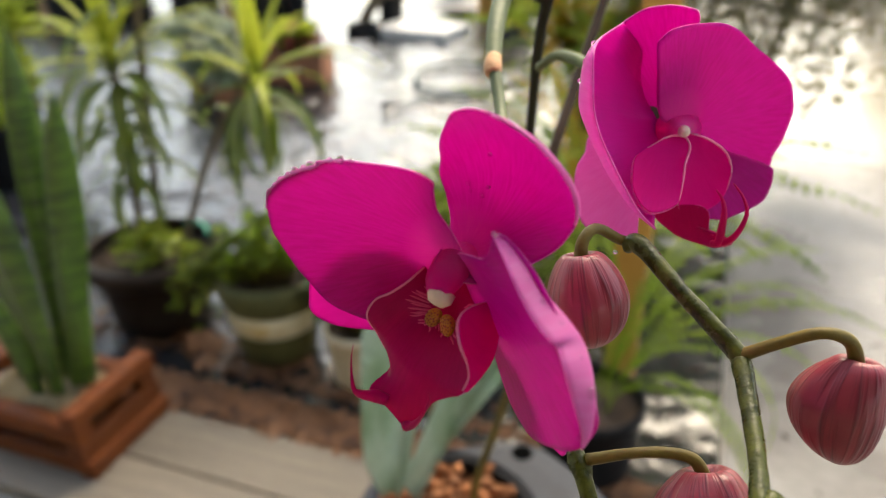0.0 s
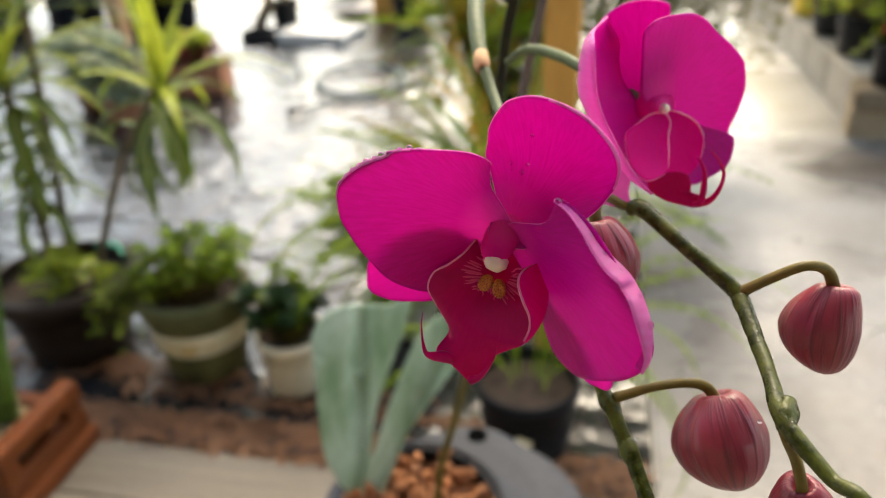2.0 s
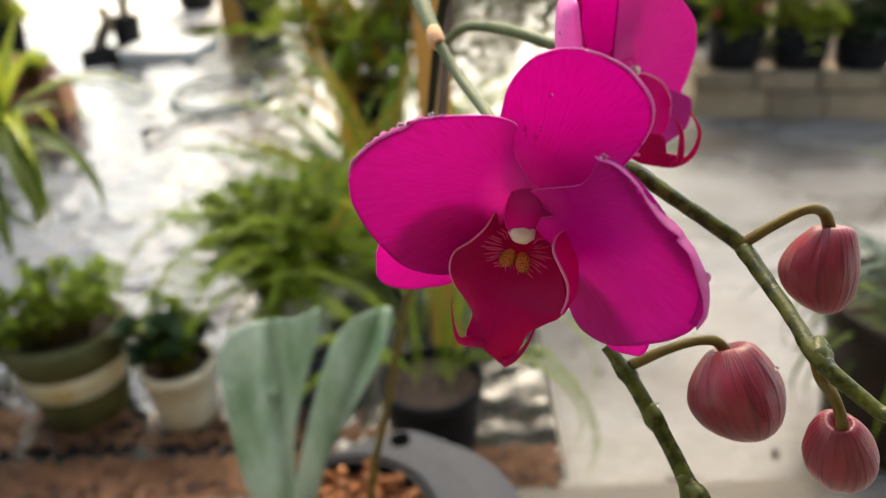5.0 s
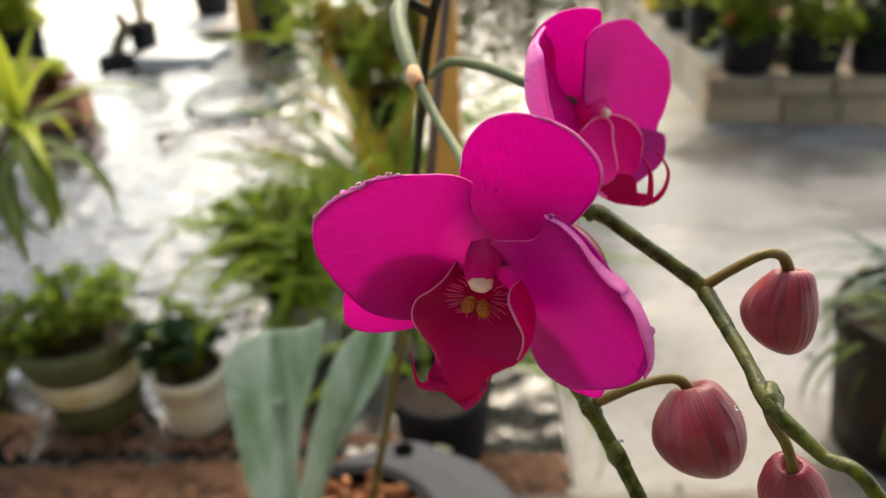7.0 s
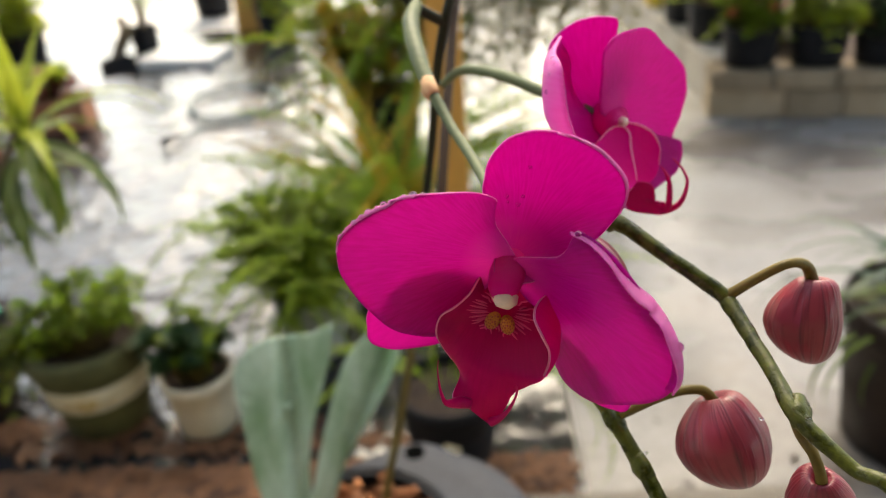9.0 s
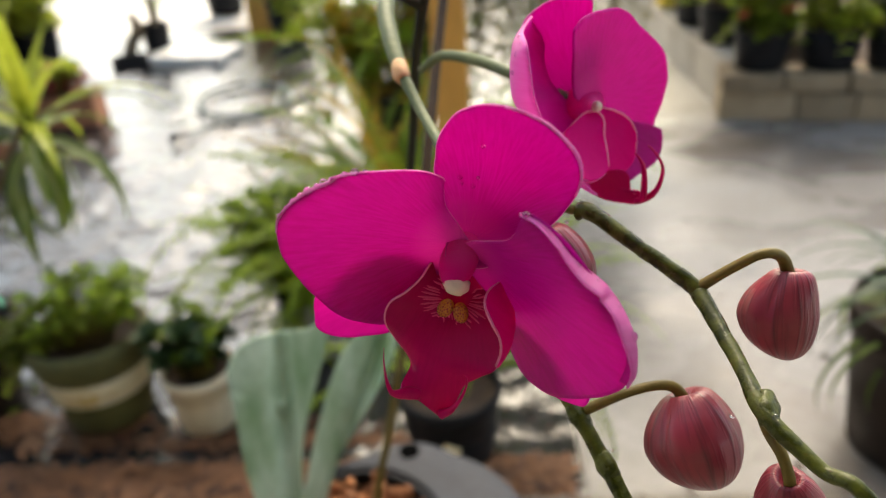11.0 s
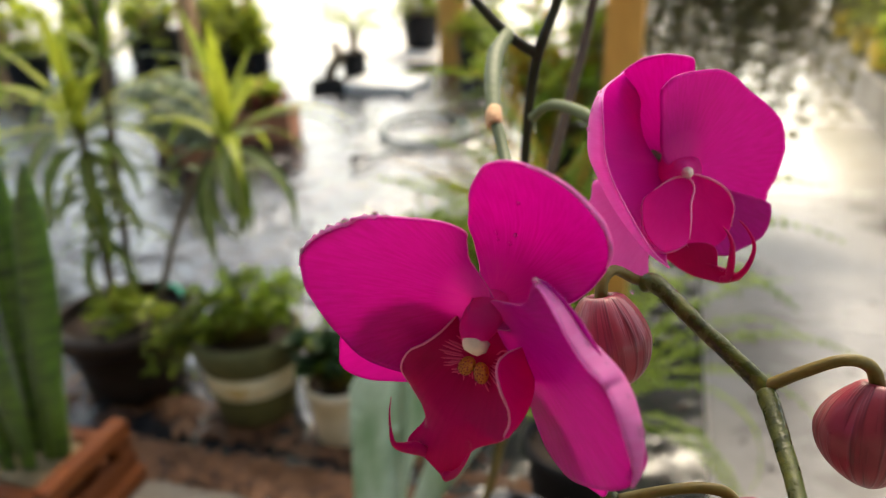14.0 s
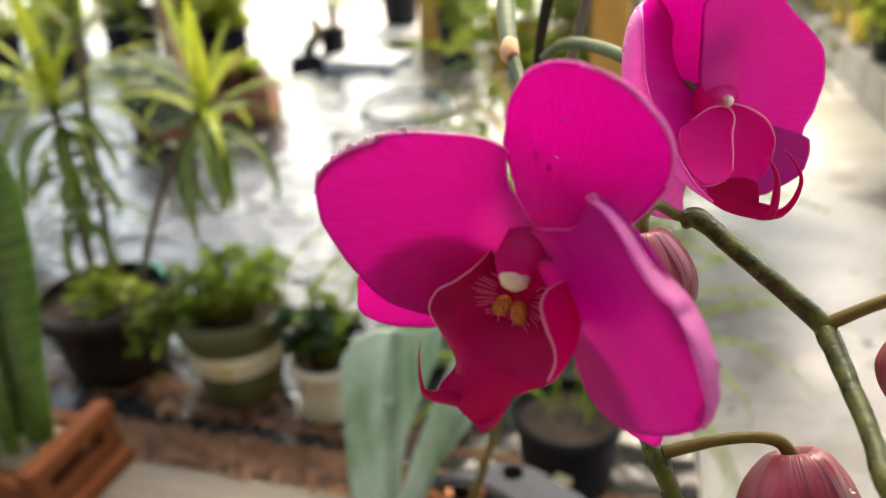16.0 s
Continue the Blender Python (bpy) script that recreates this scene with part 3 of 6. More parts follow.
LIP_ROWS = [
    [(-4.4, -3.2, -3.4), (-2.6, -4.4, -5.4), (0.0, -5.0, -6.2), (4.0, -4.8, -6.4), (10.0, -4.0, -5.6)],
    [(-6.0, -5.4, 0.4), (-3.6, -7.6, -2.4), (-0.4, -9.4, -3.8), (3.4, -9.2, -4.2), (7.0, -7.4, -4.0)],
    [(-7.0, -8.7, 3.8), (-4.6, -10.2, 0.4), (-0.6, -12.0, -2.2), (3.6, -12.2, -2.6), (8.6, -10.6, -2.2)],
    [(-9.4, -12.4, 4.6), (-5.8, -13.2, 1.0), (-0.4, -14.6, -1.6), (4.4, -14.6, -1.8), (10.6, -13.0, -0.6)],
    [(-12.2, -15.6, 4.8), (-7.4, -16.4, 1.6), (0.0, -17.4, -0.6), (6.0, -17.0, -0.4), (13.0, -16.0, 1.6)],
    [(-12.2, -19.2, 6.0), (-7.4, -20.0, 2.6), (0.8, -20.8, 1.8), (7.6, -20.2, 2.4), (14.6, -19.4, 4.4)],
    [(-10.6, -23.4, 2.4), (-6.0, -24.0, 3.2), (1.6, -24.6, 4.8), (8.0, -24.0, 5.4), (13.8, -22.8, 7.0)],
    [(-7.6, -26.4, 1.4), (-4.4, -26.8, 3.6), (1.8, -27.0, 5.6), (6.8, -26.8, 5.6), (11.0, -26.0, 5.6)],
    [(-4.8, -29.2, 2.2), (-2.6, -29.6, 5.0), (2.0, -30.2, 6.4), (5.8, -29.8, 5.9), (8.5, -28.9, 5.2)],
    [(-4.6, -32.0, 9.0), (-2.0, -32.8, 8.0), (2.2, -33.6, 6.9), (5.4, -33.2, 6.2), (7.7, -32.2, 5.6)],
    [(-0.4, -34.6, 7.4), (1.6, -35.6, 7.0), (3.6, -36.4, 6.6), (5.2, -36.6, 6.2), (6.8, -35.4, 5.8)],
    [(4.0, -36.9, 6.3), (4.6, -37.3, 6.2), (5.3, -37.7, 6.1), (5.9, -37.4, 6.0), (6.3, -36.8, 5.9)],
]
lip = patch("lip", LIP_ROWS, LIPS3, flower, label="crimson ruffled lip")
LOBE_RIM = [(10.4, -4.8, -1.2), (8.6, -5.6, 4.6), (8.0, -6.8, 8.0), (8.6, -8.8, 9.6), (11.0, -11.4, 11.0), (13.2, -14.4, 9.9), (14.1, -18.0, 7.9), (13.8, -21.6, 7.4)]
LOBE_MID = [(11.2, -5.2, -2.0), (10.6, -6.8, 1.8), (11.2, -8.4, 4.4), (12.4, -10.2, 5.6), (14.2, -12.8, 6.4), (15.3, -15.4, 6.2), (15.2, -18.6, 5.8), (14.2, -21.8, 6.6)]
LOBE_ROOT = [(11.6, -5.8, -3.2), (12.2, -7.6, -2.0), (13.2, -9.4, -0.8), (14.2, -11.2, 0.2), (15.0, -13.2, 1.4), (15.4, -15.8, 2.6), (15.0, -18.8, 3.8), (14.2, -22.0, 5.8)]
patch("lip_lobe", [LOBE_RIM, LOBE_MID, LOBE_ROOT], [LOBE, LOBE, MARGIN], flower, 44, 16, 0.45, 0.12)
tube_mm("lobe_rim", LOBE_RIM, (0.1, 0.2, 0.22, 0.22, 0.24, 0.22, 0.2, 0.1), RIM, flower, 48, 8, 0.2, "pale pink rim")
tube_mm("lobe_rim", [r[0] for r in LIP_ROWS[1:8]], (0.2, 0.22, 0.22, 0.22, 0.2, 0.14, 0.08), RIM, flower, 48, 8, 0.2, "pale pink rim")
tube_mm("tendril", [(-9.6, -22.6, 12.9), (-9.0, -25.6, 12.9), (-7.6, -29.2, 12.9), (-6.0, -31.8, 12.8), (-4.6, -32.8, 11.0), (-2.8, -33.0, 8.6), (-0.4, -33.2, 7.4)], (0.07, 0.16, 0.3, 0.55, 1.0, 1.5, 1.2), LIP, flower, 36)
tube_mm("tendril", [(5.2, -36.6, 6.4), (6.8, -34.8, 7.4), (8.2, -31.6, 8.9), (8.9, -28.6, 9.7), (9.1, -26.0, 10.3), (8.5, -24.5, 10.5), (7.8, -24.5, 10.6)], (1.2, 0.8, 0.45, 0.32, 0.24, 0.2, 0.12), LIP, flower, 36)
ob = put("anther_cap", lathe("anther_cap", [(0.1 * MM, 2.6 * MM), (1.3 * MM, 2.3 * MM), (2.2 * MM, 0.8 * MM), (2.1 * MM, -1.0 * MM), (0.1 * MM, -1.8 * MM)], ANTHER, 20), flower, Matrix.Translation(Vector((1.0, -7.3, 3.9)) * MM) @ Matrix.Rotation(0.9, 4, "X") @ Matrix.Diagonal((1.35, 0.95, 1.0, 1)))
for dx in (-1.0, 1.0):
    cal = put("callus", lathe("callus", [(0.1 * MM, 1.6 * MM), (0.9 * MM, 1.3 * MM), (1.35 * MM, 0.2 * MM), (1.1 * MM, -1.2 * MM)], CALLUS, 18), flower, Matrix.Translation(Vector((1.2 + 1.8 * dx, -15.0, -0.8)) * MM) @ Matrix.Rotation(0.35 * dx, 4, "Z") @ Matrix.Diagonal((1.3, 1.85, 0.75, 1)), "yellow speckled callus")
    for k in range(30):
        a, q = k * 2.4 + 0.4 * dx, 0.1 + 1.15 * (k / 30) ** 0.55
        w = 0.125 + 0.045 * math.sin(5.1 * k + dx)
        put("spot", lathe("spot", [(0.02 * MM, 0.08 * MM), (w * MM, 0.05 * MM), (w * MM, -0.1 * MM)], CALLUS_SPOT, 7), cal, Matrix.Translation(Vector((q * math.cos(a), q * math.sin(a), 1.60 - 0.42 * q * q)) * MM))
LIP_SKIN = [v.co / MM for v in lip.data.vertices]


def lip_depth(u, v):
    near = sorted(LIP_SKIN, key=lambda p: (p.x - u) ** 2 + (p.y - v) ** 2)[:4]
    return sum(p.z for p in near) / 4


for k in range(30):  # pale streaks fanning out of the throat
    a = radians(132 + 9.4 * k + 2.0 * math.sin(4 * k))
    side = abs(math.cos(a))
    near, far = 2.9 + 0.5 * math.sin(7 * k), 4.4 + 2.6 * side + 0.8 * math.sin(3.1 * k)
    line = []
    for i in range(5):
        r = near + (far - near) * i / 4
        x, y = 1.0 + 1.15 * r * math.cos(a + 0.08 * math.sin(2 * i + k)), -13.2 + 0.95 * r * math.sin(a)
        line.append((x, y, lip_depth(x, y) - 0.16))
    tube_mm("streak", line, (0.12, 0.30, 0.34, 0.30, 0.08), LIP_STRIPE, flower, 10, 6)
for u, v, s in ((-26.3, 10.5, 1), (-27.6, 9.6, 2), (-28.8, 8.6, 1), (-30.4, 7.2, 2), (-31.7, 5.9, 1), (-33.0, 4.4, 1), (-34.3, 2.6, 0), (-35.4, 0.5, 1), (-24.0, 12.2, 1), (-22.2, 13.0, 2), (-20.4, 13.4, 1)):
    droplet(surface_point((u, v), LP_POLY), s, flower, -0.2)
for u, v, s in ((12.0, 14.2, 1),):
    droplet(surface_point((u, v), RP_POLY), s, flower, 0.1)
for u, v, s in ((-5.0, 14.0, 1), (-2.0, 12.5, 1), (-4.4, 12.6, 0), (-1.2, 14.6, 0), (-1.1, 22.3, 0)):
    droplet(surface_point((u, v), DS_POLY), s, flower, 0.0)

# -- the far flower, more closed --
PR_POLY = (-3.983, -11.516, 7.625, 0.613, -0.719, 0.075)
flower_b = put("flower", lathe("column", [(0.1 * MM, 2.2 * MM), (1.8 * MM, 1.8 * MM), (2.8 * MM, 0.3 * MM), (3.8 * MM, -2.5 * MM), (5.2 * MM, -5 * MM), (6.6 * MM, -8 * MM), (5.0 * MM, -11 * MM), (1.6 * MM, -14 * MM)], COLUMN, 20), orchid,
               frame_of((97.12, 266.36, 969.45), (0.953, -0.301, -0.036), (0.128, 0.289, 0.949), (-0.275, -0.909, 0.314)), "half-open cupped magenta orchid flower")
sheet("petal", [(0.6, -0.2), (-3.9, 2.0), (-5.6, 6.4), (-6.4, 13.1), (-7.2, 18.6), (-6.6, 20.2), (-4.6, 22.6), (-1.6, 24.3), (1.2, 25.3), (4.1, 26.2), (7.6, 26.7), (11.5, 25.9), (15.9, 23.5), (20.6, 21.4), (25.5, 18.6), (28.3, 15.7), (30.2, 11.0), (30.6, 7.0), (29.8, 0.5), (28.3, -4.0), (28.3, -7.2), (26.7, -16.9), (19.6, -20.0), (10.0, -10.6)], PR_POLY, [PETAL, PETAL_BACK, PETAL], flower_b, 1.5)
sheet("sepal", [(2.0, -2.0), (-6.9, -0.3), (-11.2, 0.3), (-16.3, 5.4), (-18.6, 11.0), (-20.0, 16.8), (-20.0, 21.6), (-18.0, 25.5), (-13.0, 29.0), (-8.0, 30.4), (-3.8, 30.6), (-0.3, 30.2), (0.8, 28.9), (1.1, 26.5), (2.2, 19.3), (3.2, 9.4)], (-9.0, 0.5, -3.5, 1.0, -0.4, 2.4), PETALS3, flower_b, 1.0)


loft("petal", [(-17.0, 24.6, 8.0), (-20.3, 19.4, 20.1), (-20.2, 15.0, 31.0), (-19.3, 8.7, 31.2), (-18.2, 2.3, 30.3), (-16.0, -3.4, 28.5), (-12.6, -9.0, 26.6), (-8.8, -14.7, 24.7), (-4.4, -20.4, 22.8), (0.1, -24.2, 20.9)],
     [(-18.5, 26.0, 2.0), (-26.0, 18.5, 8.0), (-30.0, 12.0, 14.0), (-32.0, 6.0, 15.0), (-32.0, 2.0, 15.0), (-29.0, -2.5, 14.0), (-25.0, -9.0, 13.0), (-18.0, -17.0, 12.5), (-9.0, -24.0, 12.0), (-1.5, -26.0, 12.0)],
     [(-12.0, 20.0, -6.0), (-12.0, 14.0, -8.0), (-10.0, 8.0, -8.5), (-7.0, 4.0, -8.0), (-5.0, 2.0, -7.0), (-4.0, 0.0, -7.0), (-3.0, -2.0, -7.0), (-2.0, -4.0, -6.0), (-1.5, -6.0, -6.0), (-1.0, -8.0, -5.0)], [SEPAL, PETAL_BACK, EDGE], flower_b)
sheet("sepal", [(-22.2, -4.3), (-23.2, -9.5), (-24.6, -13.7), (-23.9, -19.8), (-21.6, -25.7), (-18.4, -29.3), (-12.1, -30.3), (-6.0, -30.8), (-4.8, -29.0), (-5.2, -24.0), (-3.4, -12.6), (-1.0, -4.3), (-10.7, -1.7)], (-9.0, 0, -3.0, 0.3, 0, 0.3), [PETAL_BACK, PETAL_BACK, EDGE], flower_b, 0.8)
sheet("sepal", [(27.0, -6.8), (28.5, -8.9), (28.5, -13.1), (26.5, -17.7), (20.3, -21.9), (15.6, -23.8), (5.7, -21.1), (1.0, -6.6), (8.7, -3.3), (19.1, -5.0)], (-10.0, -5.0, 0, 0, 0, 0), [PETAL, PETAL_BACK, EDGE], flower_b, 0.5)
sheet("lip_lobe", [(-8.3, -8.1), (-5.9, -5.5), (-1.7, -2.2), (1.7, -1.5), (3.6, -2.4), (4.5, -4.6), (4.0, -8.2), (4.3, -12.7), (4.3, -17.2), (2.4, -19.3), (-1.5, -20.7), (-4.4, -19.3), (-7.1, -16.1), (-8.2, -11.8)], (1.0, -4.3, -8.3, 0, 0, 0), LOBES3, flower_b, 1.2, 0.5, thick=0.9)
sheet("lip_lobe", [(2.5, -2.9), (4.0, -0.6), (7.6, -1.1), (11.8, -2.8), (14.6, -5.3), (16.1, -9.2), (15.9, -14.2), (13.8, -18.5), (9.4, -21.1), (4.8, -20.7), (3.8, -13.8), (3.0, -7.9)], (2.4, -6.2, -1.0, 0, 0, 0), LOBES3, flower_b, 1.2, 0.5, thick=0.9)
left_rim = [(-5.9, -5.5), (-1.7, -2.2), (1.7, -1.5), (3.6, -2.4), (4.5, -4.6), (4.0, -8.2), (4.3, -12.7), (4.3, -17.2)]
right_rim = [(4.0, -0.6), (7.6, -1.1), (11.8, -2.8), (14.6, -5.3), (16.1, -9.2), (15.9, -14.2)]
tube_mm("lobe_rim", [(u, v, 1.2 - 0.43 * u - 0.83 * v) for u, v in left_rim], (0.1, 0.26, 0.3, 0.3, 0.28, 0.24, 0.22, 0.1), RIM, flower_b, 40, 8, 0.3, "ruffled pale rim")
tube_mm("lobe_rim", [(u, v, 2.6 - 0.62 * u - 0.10 * v) for u, v in right_rim], (0.1, 0.26, 0.3, 0.28, 0.24, 0.1), RIM, flower_b, 36, 8, 0.3, "ruffled pale rim")
sheet("lip", [(-2.7, -22.3), (-0.4, -24.4), (5.1, -27.6), (11.1, -28.8), (16.3, -28.8), (19.3, -27.1), (16.7, -25.5), (13.4, -25.6), (12.2, -20.3), (9.2, -18.8), (3.7, -19.7)], (1.0, 1.0, 0, 0, 0, 0), LIPS3, flower_b, 0.3, 0.3)
tube_mm("tendril", [(16.5, -27.5, 4.0), (18.5, -25.7, 6.5), (20.1, -22.6, 7.5), (20.9, -18.2, 7.5), (19.4, -14.7, 7.5), (17.2, -12.2, 7.5), (16.3, -11.4, 7.5)], (1.0, 0.9, 0.7, 0.5, 0.35, 0.25, 0.12), LIP, flower_b)
tube_mm("tendril", [(14.5, -28.0, 3.5), (15.6, -27.0, 6.0), (15.8, -23.3, 7.0), (15.5, -18.6, 7.5), (14.3, -15.5, 7.5), (12.6, -13.6, 7.5)], (1.0, 1.0, 1.0, 0.7, 0.4, 0.15), LIP, flower_b)
put("anther_cap", lathe("anther_cap", [(0.1 * MM, 1.8 * MM), (1.0 * MM, 1.5 * MM), (1.6 * MM, 0.3 * MM), (0.1 * MM, -1.2 * MM)], ANTHER, 16), flower_b, Matrix.Translation(Vector((2.2, -0.2, 3.2)) * MM))
for u, v, w, s in ((-21.5, 15.5, 27.0, 1), (-22.5, 13.0, 26.0, 2), (-22.0, 10.0, 26.5, 1), (-23.5, 8.5, 24.5, 1), (-21.8, 17.5, 24.0, 1)):
    droplet(Vector((u, v, w)) * MM, s, flower_b)

# -- stems --
tube_mm("flower_stem", [(81.2, 238.9, 949.0), (84.1, 236.4, 950.3), (91.9, 224.0, 944.4), (101.6, 212.4, 936.8), (102.4, 208.8, 934.8), (101.0, 196.4, 931.1), (99.1, 185.0, 928.3), (97.2, 174.6, 925.5), (101.3, 161.5, 920.8), (106.6, 148.3, 916.5), (128.0, 112.0, 860.0), (140.0, 150.0, 700.0), (95.0, 330.0, 560.0), (45.0, 520.0, 500.0), (30.0, 575.0, 462.0)], (1.9, 2.4, 2.0, 2.2, 2.3, 1.9, 1.8, 2.1, 1.7, 1.7, 2.0, 2.4, 2.8, 3.0, 3.0), STEM, orchid, 130, 14, 0.10, "mottled green flower stem")
tube_mm("flower_stem", [(66.5, 214.8, 910.7), (68.2, 211.4, 907.9), (69.8, 206.5, 904.4), (71.7, 200.5, 899.1), (73.4, 193.0, 893.4), (74.7, 185.0, 886.7), (75.5, 175.3, 878.6), (80.0, 165.0, 800.0), (80.0, 260.0, 640.0), (40.0, 500.0, 500.0), (25.0, 570.0, 462.0)], (1.6, 1.9, 2.1, 2.2, 2.1, 2.3, 2.3, 2.4, 2.6, 2.8, 2.8), STEM, orchid, 80, 12, 0.12, "green flower stem with raised joints")
tube_mm("pedicel", [(59.0, 353.0, 995.5), (53.5, 340.0, 991.0), (50.6, 322.0, 984.0), (49.6, 305.0, 976.8)], (2.6, 3.2, 3.0, 2.4), STEM_PALE, orchid, 24, 12, 0.03, "pale green flower stalk")
tube_mm("pedicel", [(49.6, 306.0, 977.2), (51.5, 288.0, 968.0), (51.5, 262.0, 963.0), (46.5, 222.0, 959.5)], (2.0, 1.7, 1.7, 1.8), STEM_PALE, orchid)
tube_mm("node", [(49.9, 308.5, 978.6), (49.5, 304.5, 976.5), (49.6, 301.5, 975.0)], (2.4, 3.0, 2.2), NODE, orchid, 8, 12, 0.1)
tube_mm("pedicel", [(67.7, 352.8, 963.7), (74.0, 344.3, 970.5), (80.5, 322.0, 973.0), (86.0, 300.0, 972.5), (96.0, 274.0, 969.0)], (1.6, 1.9, 2.1, 2.1, 1.8), STEM_PALE, orchid)
tube_mm("old_stem", [(46.0, 363.0, 1009.0), (49.8, 358.8, 1004.7), (59.4, 352.7, 994.8), (69.8, 351.4, 987.8)], (1.6, 1.8, 2.0, 2.2), STEM_DARK, orchid)
tube_mm("old_stem", [(82.0, 360.0, 1022.0), (76.8, 356.6, 1004.0), (69.8, 351.4, 987.8), (68.1, 362.0, 966.0), (67.9, 380.6, 925.5), (68.3, 410.4, 878.0), (80.0, 480.0, 820.0), (100.0, 545.0, 780.0)], (1.8, 1.9, 2.2, 2.0, 2.0, 2.1, 2.2, 2.2), STEM_DARK, orchid, 48)
tube_mm("support_stick", [(124.0, 500.0, 1030.0), (116.3, 482.6, 985.0), (97.4, 444.9, 940.5), (83.6, 415.0, 912.2), (72.9, 391.7, 886.7)], (2.6, 2.6, 2.7, 2.7, 2.7), STEM_BROWN, orchid, 30, 10, 0.06)
tube_mm("support_stick", [(109.4, 552.9, 767.8), (96.5, 555.8, 734.4), (80.1, 556.2, 673.9), (65.3, 561.8, 602.6), (49.8, 565.0, 537.7), (42.0, 572.0, 460.0)], (2.6, 2.9, 3.2, 3.4, 3.6, 3.6), STALK, orchid, 30, 10, 0.06)


for line, rad in (([(100.0, 179.5, 927.2), (98.4, 176.0, 925.9), (97.0, 172.6, 924.6)], (1.9, 2.7, 1.9)), ([(75.2, 180.0, 882.4), (74.9, 183.0, 885.0), (74.4, 186.5, 888.0)], (2.2, 2.9, 2.2)), ([(73.0, 195.5, 895.4), (72.4, 198.0, 897.4), (71.6, 200.8, 899.4)], (2.1, 2.7, 2.0)), ([(69.9, 206.0, 904.0), (69.2, 208.6, 906.0), (68.2, 211.4, 907.9)], (2.0, 2.6, 1.9))):
    tube_mm("joint", line, rad, STEM, orchid, 10, 14, 0.25, "swollen green stem joint")


# -- buds --
def bud(top, tip, r, turn, stalk, stalk_r=(1.5, 1.3, 1.3, 1.5, 1.7), belly=(0, 0, 0)):
    """A ribbed egg-shaped bud hanging from a curved stalk."""
    top, tip = Vector(top), Vector(tip)
    axis = (tip - top)
    ln = axis.length
    q = axis.normalized().to_track_quat("Z", "Y").to_matrix().to_4x4()
    side = q.to_3x3().inverted() @ Vector(belly)
    prof = ((0.05, 0.07), (0.18, -0.01), (0.34, -0.055), (0.52, -0.02), (0.71, 0.09), (0.88, 0.24), (0.985, 0.41), (0.99, 0.53), (0.91, 0.68), (0.75, 0.81), (0.50, 0.92), (0.22, 0.985), (0.03, 1.0))
    line = spline([(a, b, 0) for a, b in prof], 30)
    seg, verts, faces = 60, [], []
    for p in line:
        for k in range(seg):
            a = 2 * math.pi * k / seg
            rib = abs(math.sin(1.5 * a + 0.5)) ** 0.30
            lump = 0.07 * math.sin(3 * a + 1.0) * max(0.0, 0.35 - p.y)
            seam = (1 - abs(math.sin(4.5 * a + 0.8 * p.y + turn)) ** 0.4) * (0.6 + 0.5 * noise.noise(Vector((2 * math.cos(a), 2 * math.sin(a), 3 * p.y + turn))))
            groove = 0.98 - 0.15 * (1 - rib) * (1.0 - 0.5 * p.y) + 1.7 * lump - 0.045 * seam
            flat = 1 + 0.06 * math.cos(2 * a + turn)
            verts.append(Vector((r * p.x * groove * flat * math.cos(a + turn), r * p.x * groove * flat * math.sin(a + turn), p.y * ln)) * MM + side * MM * max(0.0, 4 * p.y * (1 - p.y)))
    for j in range(len(line) - 1):
        for k in range(seg):
            k2 = (k + 1) % seg
            faces.append((j * seg + k, j * seg + k2, (j + 1) * seg + k2, (j + 1) * seg + k))
    faces.append(tuple(range(seg))[::-1])
    faces.append(tuple((len(line) - 1) * seg + k for k in range(seg)))
    ob = put("bud", mesh_of("bud", verts, faces, BUD), orchid, Matrix.Translation(top * MM) @ q, "closed mauve ribbed bud")
    inv = ob.matrix_basis.inverted()
    put("stalk", tube("stalk", [inv @ (Vector(p) * MM) for p in stalk], [v * MM for v in stalk_r], STALK, 26, 12, 0.05), ob)
    return ob, inv


bud_a, inv_a = bud((124.8, 205.1, 938.8), (122.0, 198.3, 917.7), 9.6, 0.4, [(102.3, 211.0, 936.4), (109.6, 208.3, 942.2), (115.8, 205.6, 946.3), (122.2, 206.1, 943.8), (124.8, 205.1, 937.6)], belly=(-1.7, 1.7, 0))
bud_b, inv_b = bud((96.9, 203.0, 908.9), (100.0, 189.7, 888.2), 12.4, 1.2, [(70.8, 208.5, 907.6), (79.7, 206.3, 911.8), (88.2, 206.2, 912.4), (94.3, 205.4, 911.2), (97.0, 203.0, 907.6)], belly=(-1.8, 0.8, 0))
bud_c, inv_c = bud((101.0, 168.8, 910.4), (107.9, 170.3, 888.8), 8.4, 0.0, [(98.0, 175.5, 924.5), (99.6, 174.7, 919.6), (99.4, 170.4, 917.4), (100.0, 168.0, 913.5), (101.4, 167.8, 908.5)], (2.0, 1.7, 1.3, 1.3, 1.4))
bud_d, inv_d = bud((69.0, 230.7, 949.8), (72.4, 223.5, 929.3), 10.0, 2.0, [(87.0, 243.0, 947.0), (79.8, 239.3, 950.4), (73.3, 236.2, 955.0), (69.6, 233.0, 953.6), (69.0, 230.7, 948.3)])

